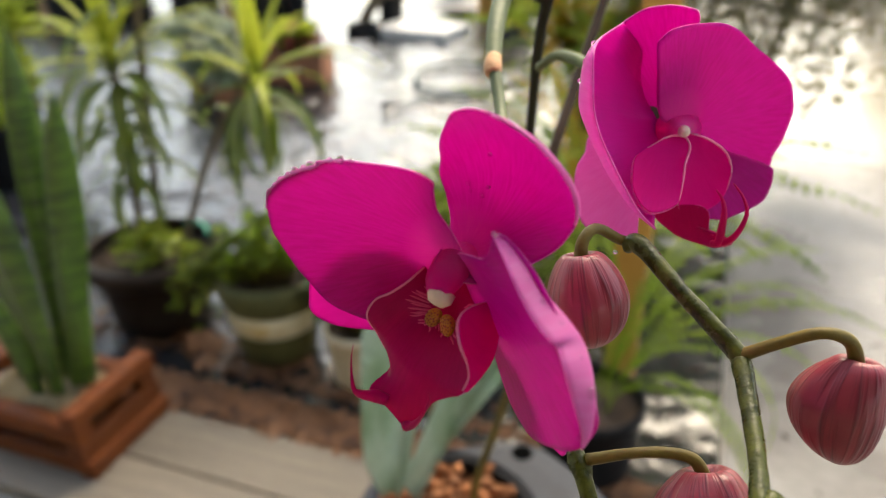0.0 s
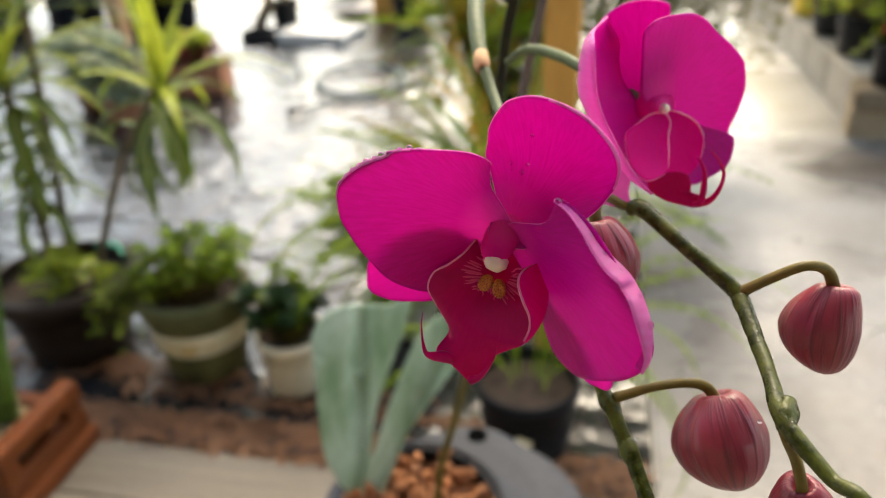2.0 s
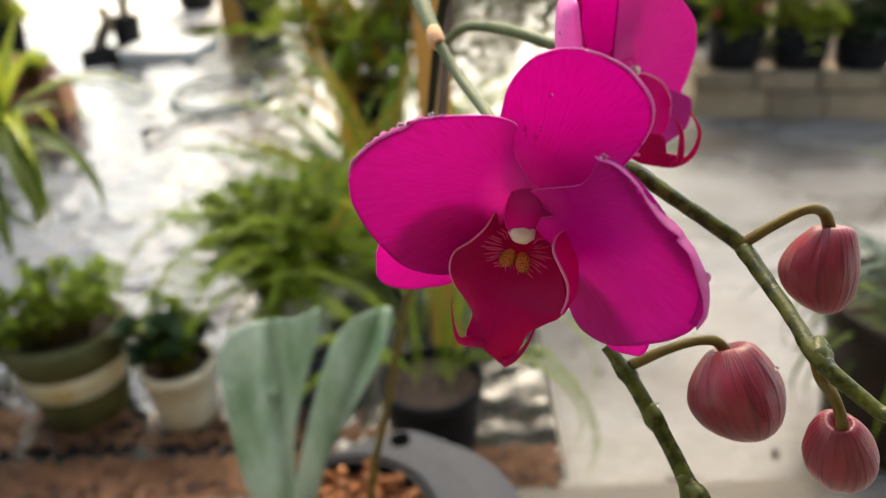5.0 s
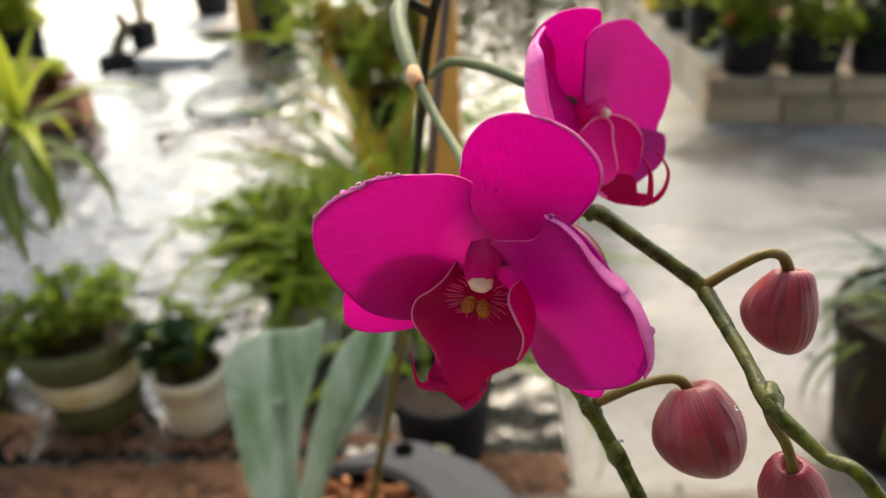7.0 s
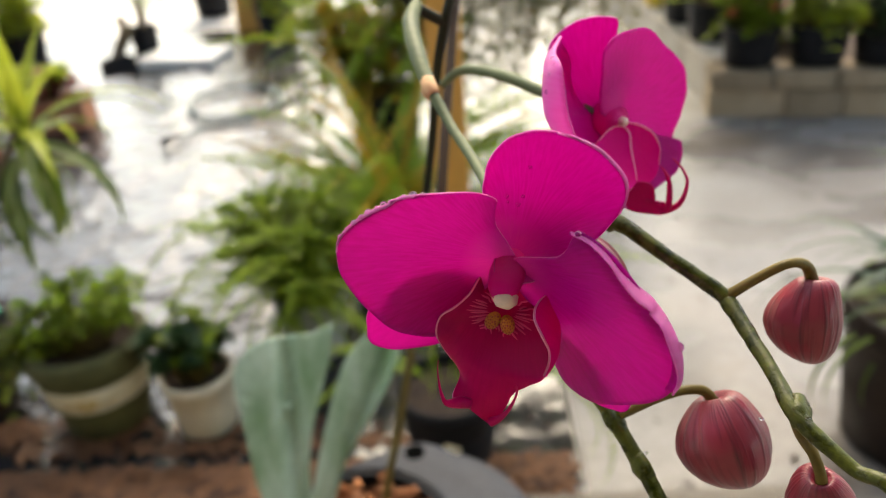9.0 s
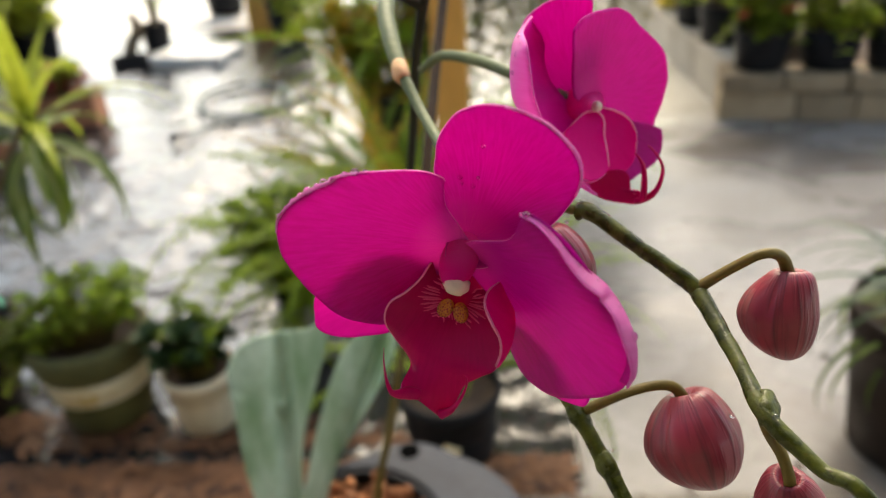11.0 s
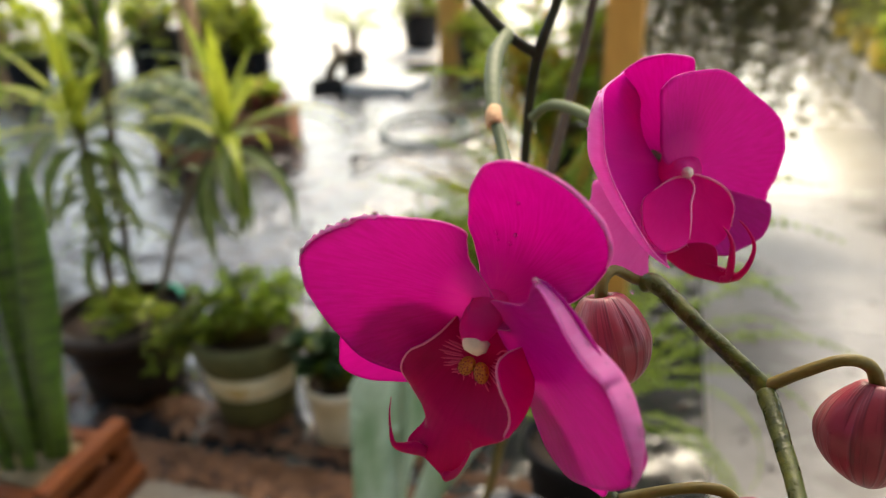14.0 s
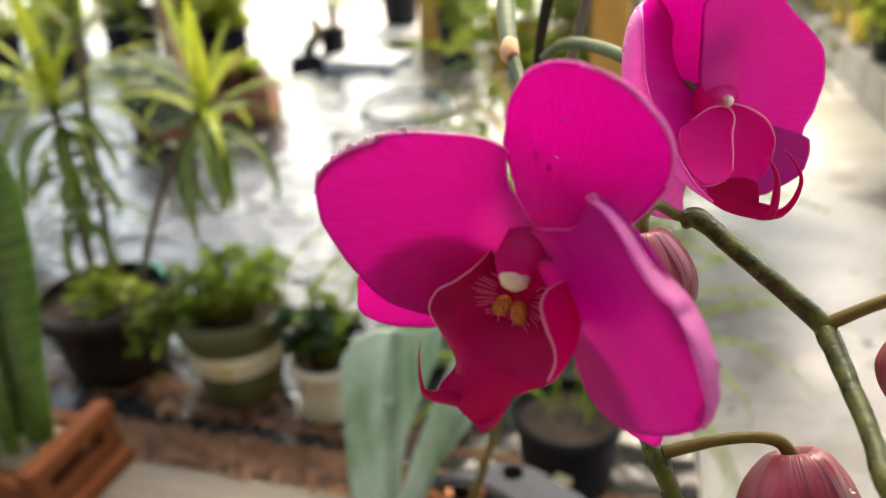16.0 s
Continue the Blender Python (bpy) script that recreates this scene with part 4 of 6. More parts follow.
for place, size in (((113.8, 201.5, 930.5), 1), ((114.6, 201.0, 929.9), 0), ((101.5, 195.0, 908.5), 2), ((103.5, 192.5, 909.0), 1), ((99.5, 197.5, 910.5), 0), ((75.0, 201.0, 899.0), 1), ((74.5, 196.0, 894.0), 2), ((76.8, 187.0, 886.0), 1), ((97.5, 172.0, 927.0), 2), ((99.0, 171.0, 925.0), 1), ((104.0, 156.0, 919.5), 1), ((92.5, 223.0, 941.6), 1), ((79.0, 240.0, 946.6), 1)):
    droplet(Vector(place) * MM, size, orchid, 0.0)

# -- leaves, pot and bark --
leaf_frame = frame_of((20, 590, 462), (0.96, -0.278, 0.033), (0.126, 0.535, 0.835), (-0.249, -0.798, 0.549))
LEAF3 = [ORCHID_LEAF, ORCHID_LEAF, ORCHID_LEAF]
for shape, keel in (([(-58.0, -5.0), (-92.0, 40.0), (-104.1, 88.7), (-112.0, 132.8), (-116.6, 163.4), (-108.6, 183.0), (-95.1, 194.4), (-69.7, 201.4), (-36.4, 201.6), (-19.3, 207.8), (-12.2, 206.0), (-19.6, 168.0), (-33.9, 125.5), (-45.8, 77.7), (-48.0, 20.0), (-48.0, -5.0)], (-54, 0, -0.06, 0.998, 13.0, 10.0)),
                    ([(-54.0, -5.0), (-34.9, 76.7), (-20.3, 124.2), (-2.9, 169.2), (18.4, 193.2), (41.4, 202.1), (58.2, 203.3), (54.9, 177.6), (37.4, 140.6), (11.3, 104.8), (-14.0, 63.9), (-40.0, -5.0)], (-45, 0, 0.42, 0.907, 13.0, 9.0))):
    leaf = sheet("leaf", shape, (0, 0, 0, 0, 0, -0.02), LEAF3, orchid, 0.0, 1.5, None, 96, 22, 2.0, "broad dusty green leaf, wet", keel)
    leaf.matrix_basis = leaf_frame
pot_z = 0.33
outer = [(0.060, 0.0), (0.066, 0.03), (0.080, 0.118), (0.088, 0.122), (0.090, 0.134), (0.084, 0.136)]
put("pot", pot_body(outer, BLACKPOT, 0.004), orchid, pose(0.022, 0.585, pot_z), "black inner grow pot")


def flange_mesh():
    """A flat collar round the pot's opening; a dark disc paints its hole's shade."""
    n, verts, faces = 96, [], []
    for k in range(n):
        a = 2 * math.pi * k / n
        lobe = 0.012 * max(0.0, math.cos(3 * (a - radians(75)))) ** 2
        r = 0.122 + lobe
        o = Vector((0.046 + r * math.cos(a), -0.022 + r * math.sin(a), 0))
        i = Vector((0.090 * math.cos(a), 0.090 * math.sin(a), 0))
        verts += [i + Vector((0, 0, 0.004)), i.lerp(o, 0.5) + Vector((0, 0, 0.006)), o + Vector((0, 0, 0.002)), o - Vector((0, 0, 0.006)), i - Vector((0, 0, 0.004))]
    for k in range(n):
        k2 = (k + 1) % n
        for j in range(4):
            faces.append((k * 5 + j, k * 5 + j + 1, k2 * 5 + j + 1, k2 * 5 + j))
        faces.append((k * 5 + 4, k * 5, k2 * 5, k2 * 5 + 4))
    return mesh_of("pot_flange", verts, faces, FLANGE, False)


# Near-black disc laid on the collar, painting the shade inside its hole.
HOLE_SHADE = surface("hole_shade_black", (0.002, 0.002, 0.002), (0.003, 0.003, 0.003), 20, 0.9, None, 0.1, 0.001, spec=0.0)
flange = put("pot_flange", flange_mesh(), orchid, pose(0.022, 0.585, 0.464), "blue-grey plastic pot collar, its drilling shown by a dark disc")
put("hole_disc", lathe("hole_disc", [(0.0002, 0.0002), (0.0100, 0.0002), (0.0112, 0.0), (0.0112, -0.008)], HOLE_SHADE, 24), flange, pose(0.0775, 0.090, 0.0064))
random.seed(5)
CHIPS = []
for k in range(6):
    bm = bmesh.new()
    bmesh.ops.create_cube(bm, size=1.0, matrix=Matrix.Diagonal((0.017, 0.011, 0.008, 1)))
    for v in bm.verts:
        v.co += Vector([random.uniform(-0.004, 0.004) for _ in range(3)])
    bmesh.ops.bevel(bm, geom=list(bm.edges), offset=0.0018, segments=1, affect="EDGES")
    me = bpy.data.meshes.new("bark_chip")
    bm.to_mesh(me)
    bm.free()
    me.materials.append(BARK)
    CHIPS.append(me)
for k in range(170):
    a, r = random.uniform(0, 6.28), 0.084 * math.sqrt(random.random())
    put("bark_chip", CHIPS[k % 6], orchid, pose(0.022 + r * math.cos(a), 0.585 + r * math.sin(a), 0.457 + random.uniform(-0.010, 0.010), *(random.uniform(0, 360) for _ in range(3))))
put("bark", disc("bark", 0.086, 0.451, BARK), orchid, pose(0.022, 0.585, 0.0))
stand = tagged(put("upturned_pot", lathe("upturned_pot", [(0.095, 0.0), (0.095, 0.02), (0.09, 0.022), (0.068, 0.318), (0.064, 0.329), (0.001, 0.329)], BLACKPOT), None, pose(0.022, 0.585, 0.0)), "upturned black nursery pot used as a stand", "plant stand")

# ---- shelter, with unseen parts added to shape the light ----
ROOFING = surface("weathered_roof_sheet", (0.22, 0.22, 0.21), (0.32, 0.31, 0.30), 2, 0.7, None, 0.2, 0.004)
PLASTER = surface("beige_plaster", (0.45, 0.40, 0.33), (0.52, 0.47, 0.40), 3, 0.85, None, 0.3, 0.003)
# Unseen roof strip, sized for the dark band reflected in the near sheet.
tagged(put("roof", box_mesh("roof", 8.6, 1.6, 0.06, ROOFING, 0.01), None, site(-2.7, 4.1, 2.5)), "plain grey shelter roof strip overhead, unseen, sized to shape the light", "roof", kind="structure")
# Eave and back wall are out of view, added to block light from behind.
tagged(put("light_block_eave", box_mesh("light_block_eave", 12.0, 3.0, 0.06, ROOFING, 0.01), None, site(-1.0, -1.80, 2.5)), "plain grey eave over the near floor, unseen, added to block light", "roof", kind="structure")
tagged(put("light_block_wall", box_mesh("light_block_wall", 12.0, 0.15, 2.5, PLASTER, 0.01), None, site(-1.0, -3.2, 0.0)), "plain beige plaster wall, unseen, added to block light from behind", "wall", kind="structure")


def square_post(x, y, w, d, h, mat, label, turn=TURN):
    ob = put("timber_post", box_mesh("timber_post", w, d, h, mat, 0.004, 2, 0.001), None, pose(x, y, 0.0, 0, 0, turn))
    return tagged(ob, label, "post")


square_post(0.352, 1.335, 0.062, 0.04, 2.495, YELLOWWOOD, "ochre-painted timber post behind the fern pot")
square_post(-1.53, 5.08, 0.09, 0.09, 2.495, PALEWOOD, "raw timber post among the black pots")
square_post(-1.34, 6.0, 0.08, 0.08, 2.495, PALEWOOD, "raw timber post at the shelter's edge")
square_post(-3.08, 5.64, 0.09, 0.09, 2.495, PALEWOOD, "pale timber post beside the black pots")
square_post(0.20, 5.70, 0.20, 0.12, 2.495, YELLOWWOOD, "broad ochre timber post at the shelter's edge")
# ---- edging board, mulch ----
for b, n in ((0.9635, 0), (0.823, 1)):
    me = box_mesh("edging_board", 2.6, 0.135, 0.02, BOARD, 0.004, 2, 0.001)
    tagged(put("edging_board", me, None, site(-0.72, b, 0.0)), "weathered grey wooden edging plank, damp", "board", "edging planks")

random.seed(11)


def mulch_strip():
    a0, a1, b0, b1, na, nb = -3.2, 0.13, 1.034, 1.15, 300, 16
    verts, faces = [], []
    for j in range(nb + 1):
        for i in range(na + 1):
            t = j / nb
            p = Vector((a0 + (a1 - a0) * i / na, b0 + (b1 - b0) * t + 0.025 * noise.noise(Vector((i * 0.05, 0, 4))) * t, 0))
            p.z = 0.016 * (1 - t ** 3) + 0.006 * noise.noise(p * 40) + 0.005 * noise.noise(p * 110) + 0.006 * (1 - t ** 6)
            verts.append(p)
    w = na + 1
    for j in range(nb):
        for i in range(na):
            k = j * w + i
            faces.append((k, k + 1, k + 1 + w, k + w))
    return mesh_of("mulch", verts, faces, MULCH)


mulch = tagged(put("mulch", mulch_strip(), None, site(0, 0)), "brown shredded bark mulch along the board", "mulch", kind="stuff")


def slivers(name, places, size, mats, seed):
    """Many thin curled shreds, each one a bent flat strip."""
    rng = random.Random(seed)
    verts, faces = [], []
    for x, y, z in places:
        ln, wd = rng.uniform(0.5, 1.3) * size, rng.uniform(0.0012, 0.0040) * (1 + 1.2 * (rng.random() < 0.25))
        a, tilt = rng.uniform(0, 6.28), rng.uniform(-0.25, 0.35)
        d = Vector((math.cos(a), math.sin(a), tilt)).normalized()
        s = Vector((-d.y, d.x, rng.uniform(-0.4, 0.4))).normalized()
        k = len(verts)
        for i in range(4):
            u = i / 3 - 0.5
            c = Vector((x, y, z)) + d * ln * u + Vector((0, 0, 0.15 * ln * (0.25 - u * u))) + s * ln * 0.15 * math.sin(3 * u + a)
            q = wd * (1 - 1.2 * u * u)
            verts += [c - s * q, c + s * q]
        for i in range(3):
            faces.append((k + 2 * i, k + 2 * i + 1, k + 2 * i + 3, k + 2 * i + 2))
    return mesh_of(name, verts, faces, mats)


STRAW = surface("rusty_pine_straw", (0.10, 0.036, 0.011), (0.21, 0.085, 0.028), 60, 0.7, None, 0.3, 0.001)
shred = [(random.uniform(-1.6, 0.13), random.uniform(1.036, 1.13), 0.014 + random.uniform(0, 0.008)) for _ in range(2600)]
put("shred", slivers("shred", shred, 0.045, STRAW, 3), mulch, None, "rusty brown bark shreds")
litter = []
for ca, cb, n, r in ((-1.05, 1.27, 90, 0.06), (-0.86, 1.22, 90, 0.06), (-0.62, 1.21, 90, 0.08), (-0.42, 1.24, 40, 0.05), (-1.3, 1.26, 60, 0.10), (-0.25, 1.18, 50, 0.06)):
    litter += [(random.gauss(ca, r), max(1.2, random.gauss(cb, r * 0.4)), 0.006) for _ in range(n)]
tagged(put("straw_litter", slivers("straw_litter", litter, 0.05, STRAW, 4), None, site(0, 0)), "scattered rusty straw on the black sheet", "litter", kind="stuff")
bits = [(random.uniform(-0.02, 0.14), random.uniform(1.2, 2.2), 0.004) for _ in range(140)] + [(random.uniform(0.18, 0.9), random.uniform(0.9, 2.8), 0.002) for _ in range(60)]
tagged(put("debris", slivers("debris", bits, 0.016, SOIL, 6), None, site(0, 0)), "small dark bits of leaf on the wet floor", "litter", kind="stuff")

# ---- foliage ----
LEAF_GREEN = surface("mid_green_leaf", (0.12, 0.185, 0.014), (0.22, 0.29, 0.028), 30, 0.3, 0.45, 0.2, 0.001, vary=0.25, trans=0.55, spec=0.25)
LEAF_LIME = surface("lime_green_leaf", (0.32, 0.40, 0.035), (0.48, 0.53, 0.085), 30, 0.35, None, 0.2, 0.001, vary=0.2, trans=0.45, spec=0.25)
LEAF_DARK = surface("dark_glossy_leaf", (0.02, 0.045, 0.015), (0.04, 0.075, 0.025), 30, 0.25, 0.4, 0.2, 0.001, vary=0.2, trans=0.15, spec=0.25)
LEAF_BROWN = surface("bronze_hanging_leaf", (0.13, 0.135, 0.035), (0.26, 0.21, 0.075), 25, 0.5, None, 0.2, 0.001, vary=0.3, trans=0.25, spec=0.25)
LEAF_RED = surface("red_croton_leaf", (0.22, 0.03, 0.03), (0.30, 0.08, 0.05), 30, 0.4, None, 0.2, 0.001, trans=0.25, spec=0.25)
FERN = surface("fresh_fern_green", (0.17, 0.27, 0.016), (0.32, 0.42, 0.038), 12, 0.5, None, 0.2, 0.001, vary=0.25, trans=0.5, spec=0.25)
FERN_OLD = surface("rusty_old_fern", (0.42, 0.23, 0.02), (0.52, 0.33, 0.04), 12, 0.6, None, 0.2, 0.001, vary=0.2, trans=0.5, spec=0.25)
LEAF_YELLOW = surface("yellow_green_young_leaf", (0.34, 0.38, 0.03), (0.52, 0.54, 0.09), 30, 0.35, None, 0.2, 0.001, vary=0.2, trans=0.5, spec=0.3)
SUCCULENT = surface("pale_grey_green_leaf", (0.34, 0.40, 0.25), (0.48, 0.52, 0.36), 30, 0.5, None, 0.2, 0.001, vary=0.2, trans=0.3, spec=0.3)
CANE = surface("grey_brown_cane", (0.12, 0.085, 0.05), (0.18, 0.13, 0.08), 25, 0.8, None, 0.5, 0.002)
PINK = surface("pink_blossom", (0.60, 0.10, 0.30), (0.70, 0.22, 0.42), 40, 0.5, None, 0.1, 0.001, trans=0.3)
RED = surface("red_blossom", (0.62, 0.03, 0.05), (0.70, 0.08, 0.08), 40, 0.5, None, 0.1, 0.001, trans=0.3)
YELLOWPOT = surface("yellow_glazed_pot", (0.62, 0.42, 0.02), (0.70, 0.50, 0.05), 10, 0.4, None, 0.1, 0.001)
COIR = surface("straw_coir", (0.30, 0.22, 0.11), (0.42, 0.33, 0.19), 60, 0.9, None, 0.6, 0.004)


def strap_leaf(name, ln, wd, droop, rise, mats, n=12, fold=0.25, taper=1.6):
    """A strap leaf growing along +x and up, arching over; margins and a middle stripe are strips of their own."""
    verts, faces, idx = [], [], []
    x = z = 0.0
    steps = (-1.0, -0.62, -0.15, 0.15, 0.62, 1.0)
    for i in range(n + 1):
        t = i / n
        ang = rise - droop * t ** 1.3
        if i:
            x += ln / n * math.cos(ang)
            z += ln / n * math.sin(ang)
        w = wd * min(1.0, 0.45 + 3.0 * t) * max(0.02, 1 - t ** taper) ** 0.75
        for q in steps:
            verts.append(Vector((x - abs(q) * w * fold * math.sin(ang), q * w, z + abs(q) * w * fold * math.cos(ang))))
    for i in range(n):
        for q in range(5):
            k = i * 6 + q
            faces.append((k, k + 1, k + 7, k + 6))
            idx.append(1 if q in (0, 4) and len(mats) > 1 else 2 if q == 2 and len(mats) > 2 else 0)
    me = mesh_of(name, verts, faces, mats)
    me.polygons.foreach_set("material_index", idx)
    return me


def crown(parent, x, y, z, leaves, n, rng, steep=(0.0, 1.35), scale=(0.75, 1.1)):
    """A rosette: inner leaves stand, outer ones hang."""
    for k in range(n):
        t = k / n
        a = k * 2.39996 + rng.uniform(-0.2, 0.2)
        up = (1 - t) * steep[1] + t * steep[0] + rng.uniform(-0.12, 0.12)
        me = leaves[min(len(leaves) - 1, int(t * len(leaves)))]
        m = Matrix.Translation((x, y, z - 0.05 * t)) @ Matrix.Rotation(a, 4, "Z") @ Matrix.Rotation(-up, 4, "Y") @ Matrix.Scale(rng.uniform(*scale), 4)
        put("leaf", me, parent, m)


def small_leaves(name, spots, size, mat, seed, long=1.6, curl=0.25):
    """Many small pointed leaves, each a folded five-sided blade, joined."""
    rng = random.Random(seed)
    verts, faces = [], []
    for p, out in spots:
        s = size * rng.uniform(0.6, 1.25)
        d = (Vector(out) + Vector([rng.uniform(-0.7, 0.7) for _ in range(3)])).normalized()
        side = d.cross(Vector((rng.uniform(-0.3, 0.3), rng.uniform(-0.3, 0.3), 1))).normalized()
        nrm = side.cross(d)
        k = len(verts)
        p = Vector(p)
        verts += [p, p + d * s * long * 0.35 + side * s * 0.5 + nrm * s * curl, p + d * s * long * 0.4, p + d * s * long * 0.35 - side * s * 0.5 + nrm * s * curl,
                  p + d * s * long * 0.75 + side * s * 0.32 + nrm * s * curl * 0.5, p + d * s * long * 0.75 - side * s * 0.32 + nrm * s * curl * 0.5, p + d * s * long - nrm * s * curl * 0.6]
        faces += [(k, k + 2, k + 1), (k, k + 3, k + 2), (k + 1, k + 2, k + 4), (k + 2, k + 3, k + 5), (k + 2, k + 6, k + 4), (k + 2, k + 5, k + 6)]
    return mesh_of(name, verts, faces, mat)


def twigs(name, lines, r, mat):
    verts, faces = [], []
    for pts in lines:
        line = spline(pts, 8)
        for i, p in enumerate(line):
            q = r * (1 - 0.5 * i / 7)
            verts += [p + Vector((q, 0, 0)), p + Vector((-0.5 * q, 0.87 * q, 0)), p + Vector((-0.5 * q, -0.87 * q, 0))]
        k = len(verts) - 24
        for i in range(7):
            for j in range(3):
                a, b = k + 3 * i + j, k + 3 * i + (j + 1) % 3
                faces.append((a, b, b + 3, a + 3))
    return mesh_of(name, verts, faces, mat)


def bush(parent, r, h, z0, nstem, per, size, mat, stem_mat, seed, lean=(0, 0), long=1.6, spread=1.0, hang=0.0):
    """Stems that fan out of a pot, with leaves along each."""
    rng = random.Random(seed)
    lines, spots = [], []
    for _ in range(nstem):
        a, q = rng.uniform(0, 6.28), math.sqrt(rng.random())
        top = Vector((lean[0] + spread * r * q * math.cos(a), lean[1] + spread * r * q * math.sin(a), z0 + h * rng.uniform(0.45, 1.0) * (1 - 0.35 * q) - hang * q * rng.random()))
        foot = Vector((0.35 * r * q * math.cos(a), 0.35 * r * q * math.sin(a), z0))
        mid = foot.lerp(top, 0.55) + Vector((0, 0, 0.22 * h + 0.5 * hang * q))
        lines.append((foot, mid, top))
        line = spline((foot, mid, top), 14)
        for i in range(per):
            p = line[min(13, 3 + int(rng.random() ** 0.8 * 11))]
            b = rng.uniform(0, 6.28)
            spots.append((p, (math.cos(b), math.sin(b), 0.5)))
    tagged(put("stem", twigs("stem", lines, size * 0.09 + 0.0008, stem_mat), parent), kind="stuff")
    return tagged(put("foliage", small_leaves("foliage", spots, size, mat, seed + 1, long), parent), kind="stuff")


def frond_mesh(name, ln, arch, rise, wd, mat, seed, pairs=28):
    """A fern frond along +x: an arched midrib with paired leaflets that shrink to the tip."""
    rng = random.Random(seed)
    verts, faces = [], []
    pts, x, z = [], 0.0, 0.0
    for i in range(pairs + 1):
        t = i / pairs
        ang = rise - arch * t ** 1.2
        pts.append(Vector((x, 0.03 * ln * math.sin(2.2 * t + seed), z)))
        x += ln / pairs * math.cos(ang)
        z += ln / pairs * math.sin(ang)
    for i in range(pairs):
        t = i / pairs
        d = (pts[i + 1] - pts[i]).normalized()
        nrm = Vector((-d.z, 0, d.x))
        q = 0.0016 * (1 - 0.7 * t) * ln / 0.4
        k = len(verts)
        verts += [pts[i] + Vector((0, q, 0)), pts[i] - Vector((0, q, 0)), pts[i + 1] - Vector((0, q, 0)), pts[i + 1] + Vector((0, q, 0))]
        faces.append((k, k + 1, k + 2, k + 3))
        if t < 0.12:
            continue
        w = wd * math.sin(min(1.0, (t - 0.05) * 2.2) * math.pi / 2) * (1 - t) ** 0.55
        for s in (-1, 1):
            e = Vector((0, s, 0)) + d * 0.28 + nrm * rng.uniform(-0.75, 0.15)
            e = e.normalized() * w * rng.uniform(0.85, 1.1)
            b = ln / pairs * 0.32
            k = len(verts)
            verts += [pts[i] - d * b * 0.8, pts[i] + d * b * 0.8, pts[i] + e * 0.6 + d * b * 0.9 - nrm * w * 0.05, pts[i] + e - nrm * w * 0.12, pts[i] + e * 0.55 - d * b * 0.8]
            faces.append((k, k + 1, k + 2, k + 3, k + 4) if s > 0 else (k + 4, k + 3, k + 2, k + 1, k))
    return mesh_of(name, verts, faces, mat, False)


FRONDS = [frond_mesh("frond", 0.50, 1.5, 1.0, 0.038, FERN, 1), frond_mesh("frond", 0.44, 1.9, 1.0, 0.036, FERN, 2), frond_mesh("frond", 0.55, 1.2, 0.9, 0.040, FERN, 3), frond_mesh("frond", 0.40, 2.2, 0.9, 0.034, FERN, 4)]
FRONDS_OLD = [frond_mesh("frond", 0.52, 1.0, 1.2, 0.022, FERN_OLD, 5, 36), frond_mesh("frond", 0.48, 1.3, 1.1, 0.020, FERN_OLD, 6, 36)]


def fern(root, z, n, seed, scale=(0.7, 1.1), old=0, ways=(0, 360)):
    rng = random.Random(seed)
    for k in range(n):
        a = radians(ways[0] + (ways[1] - ways[0]) * (k + rng.uniform(-0.3, 0.3)) / n)
        m = Matrix.Translation((0.012 * math.cos(a), 0.012 * math.sin(a), z)) @ Matrix.Rotation(a, 4, "Z") @ Matrix.Rotation(rng.uniform(-0.45, 0.45), 4, "Y") @ Matrix.Rotation(rng.uniform(-0.9, 0.9), 4, "X") @ Matrix.Scale(rng.uniform(*scale), 4)
        put("frond", (FRONDS_OLD if k < old else FRONDS)[rng.randrange(2 if k < old else 4)], root, m)


# ---- pots ----
def potted(name, x, y, r, h, base, mat, label, category="potted plant", group="", lip=True, z=0.002, turn=0.0):
    root = thing(name, pose(x, y, z, 0, 0, turn), label, category, group)
    if lip:
        prof = [(base, 0.0), (base + 0.004, 0.004), (base + (r - base) * 0.5, h * 0.45), (r * 0.94, h * 0.84), (r * 0.99, h * 0.85), (r, h * 0.88), (r, h * 0.975), (r * 0.985, h)]
    else:
        prof = [(base, 0.0), (base + 0.004, 0.004), (base + (r - base) * 0.6, h * 0.5), (r, h * 0.98), (r * 0.99, h)]
    put("pot", pot_body(prof, mat), root)
    put("soil", disc("soil", r * 0.93, h * 0.86, SOIL), root)
    return root


# dracaena in the dark glazed pot
drac = thing("potted_dracaena", pose(-0.735, 1.65, 0.002), "variegated green dracaena in a dark glazed clay pot", "potted plant")
put("pot", pot_body([(0.100, 0.0), (0.106, 0.004), (0.112, 0.05), (0.116, 0.08), (0.1145, 0.084), (0.118, 0.11), (0.124, 0.14), (0.122, 0.146), (0.130, 0.185), (0.136, 0.20), (0.148, 0.208), (0.154, 0.222), (0.155, 0.245), (0.150, 0.256), (0.143, 0.257)], GLAZED, 0.012), drac, Matrix.Diagonal((1.08, 1.08, 0.78, 1)), "dark brown glazed ribbed pot")
put("soil", disc("soil", 0.146, 0.160, SOIL), drac)
put("tie", tube("tie", [(0.05, 0.11, 0.205), (0.08, 0.10, 0.212), (0.11, 0.08, 0.214), (0.125, 0.05, 0.205)], [0.005, 0.006, 0.006, 0.004], surface("green_tape", (0.0, 0.35, 0.2), (0.01, 0.42, 0.26), 20, 0.4)), drac, None, "bright green plastic tie")
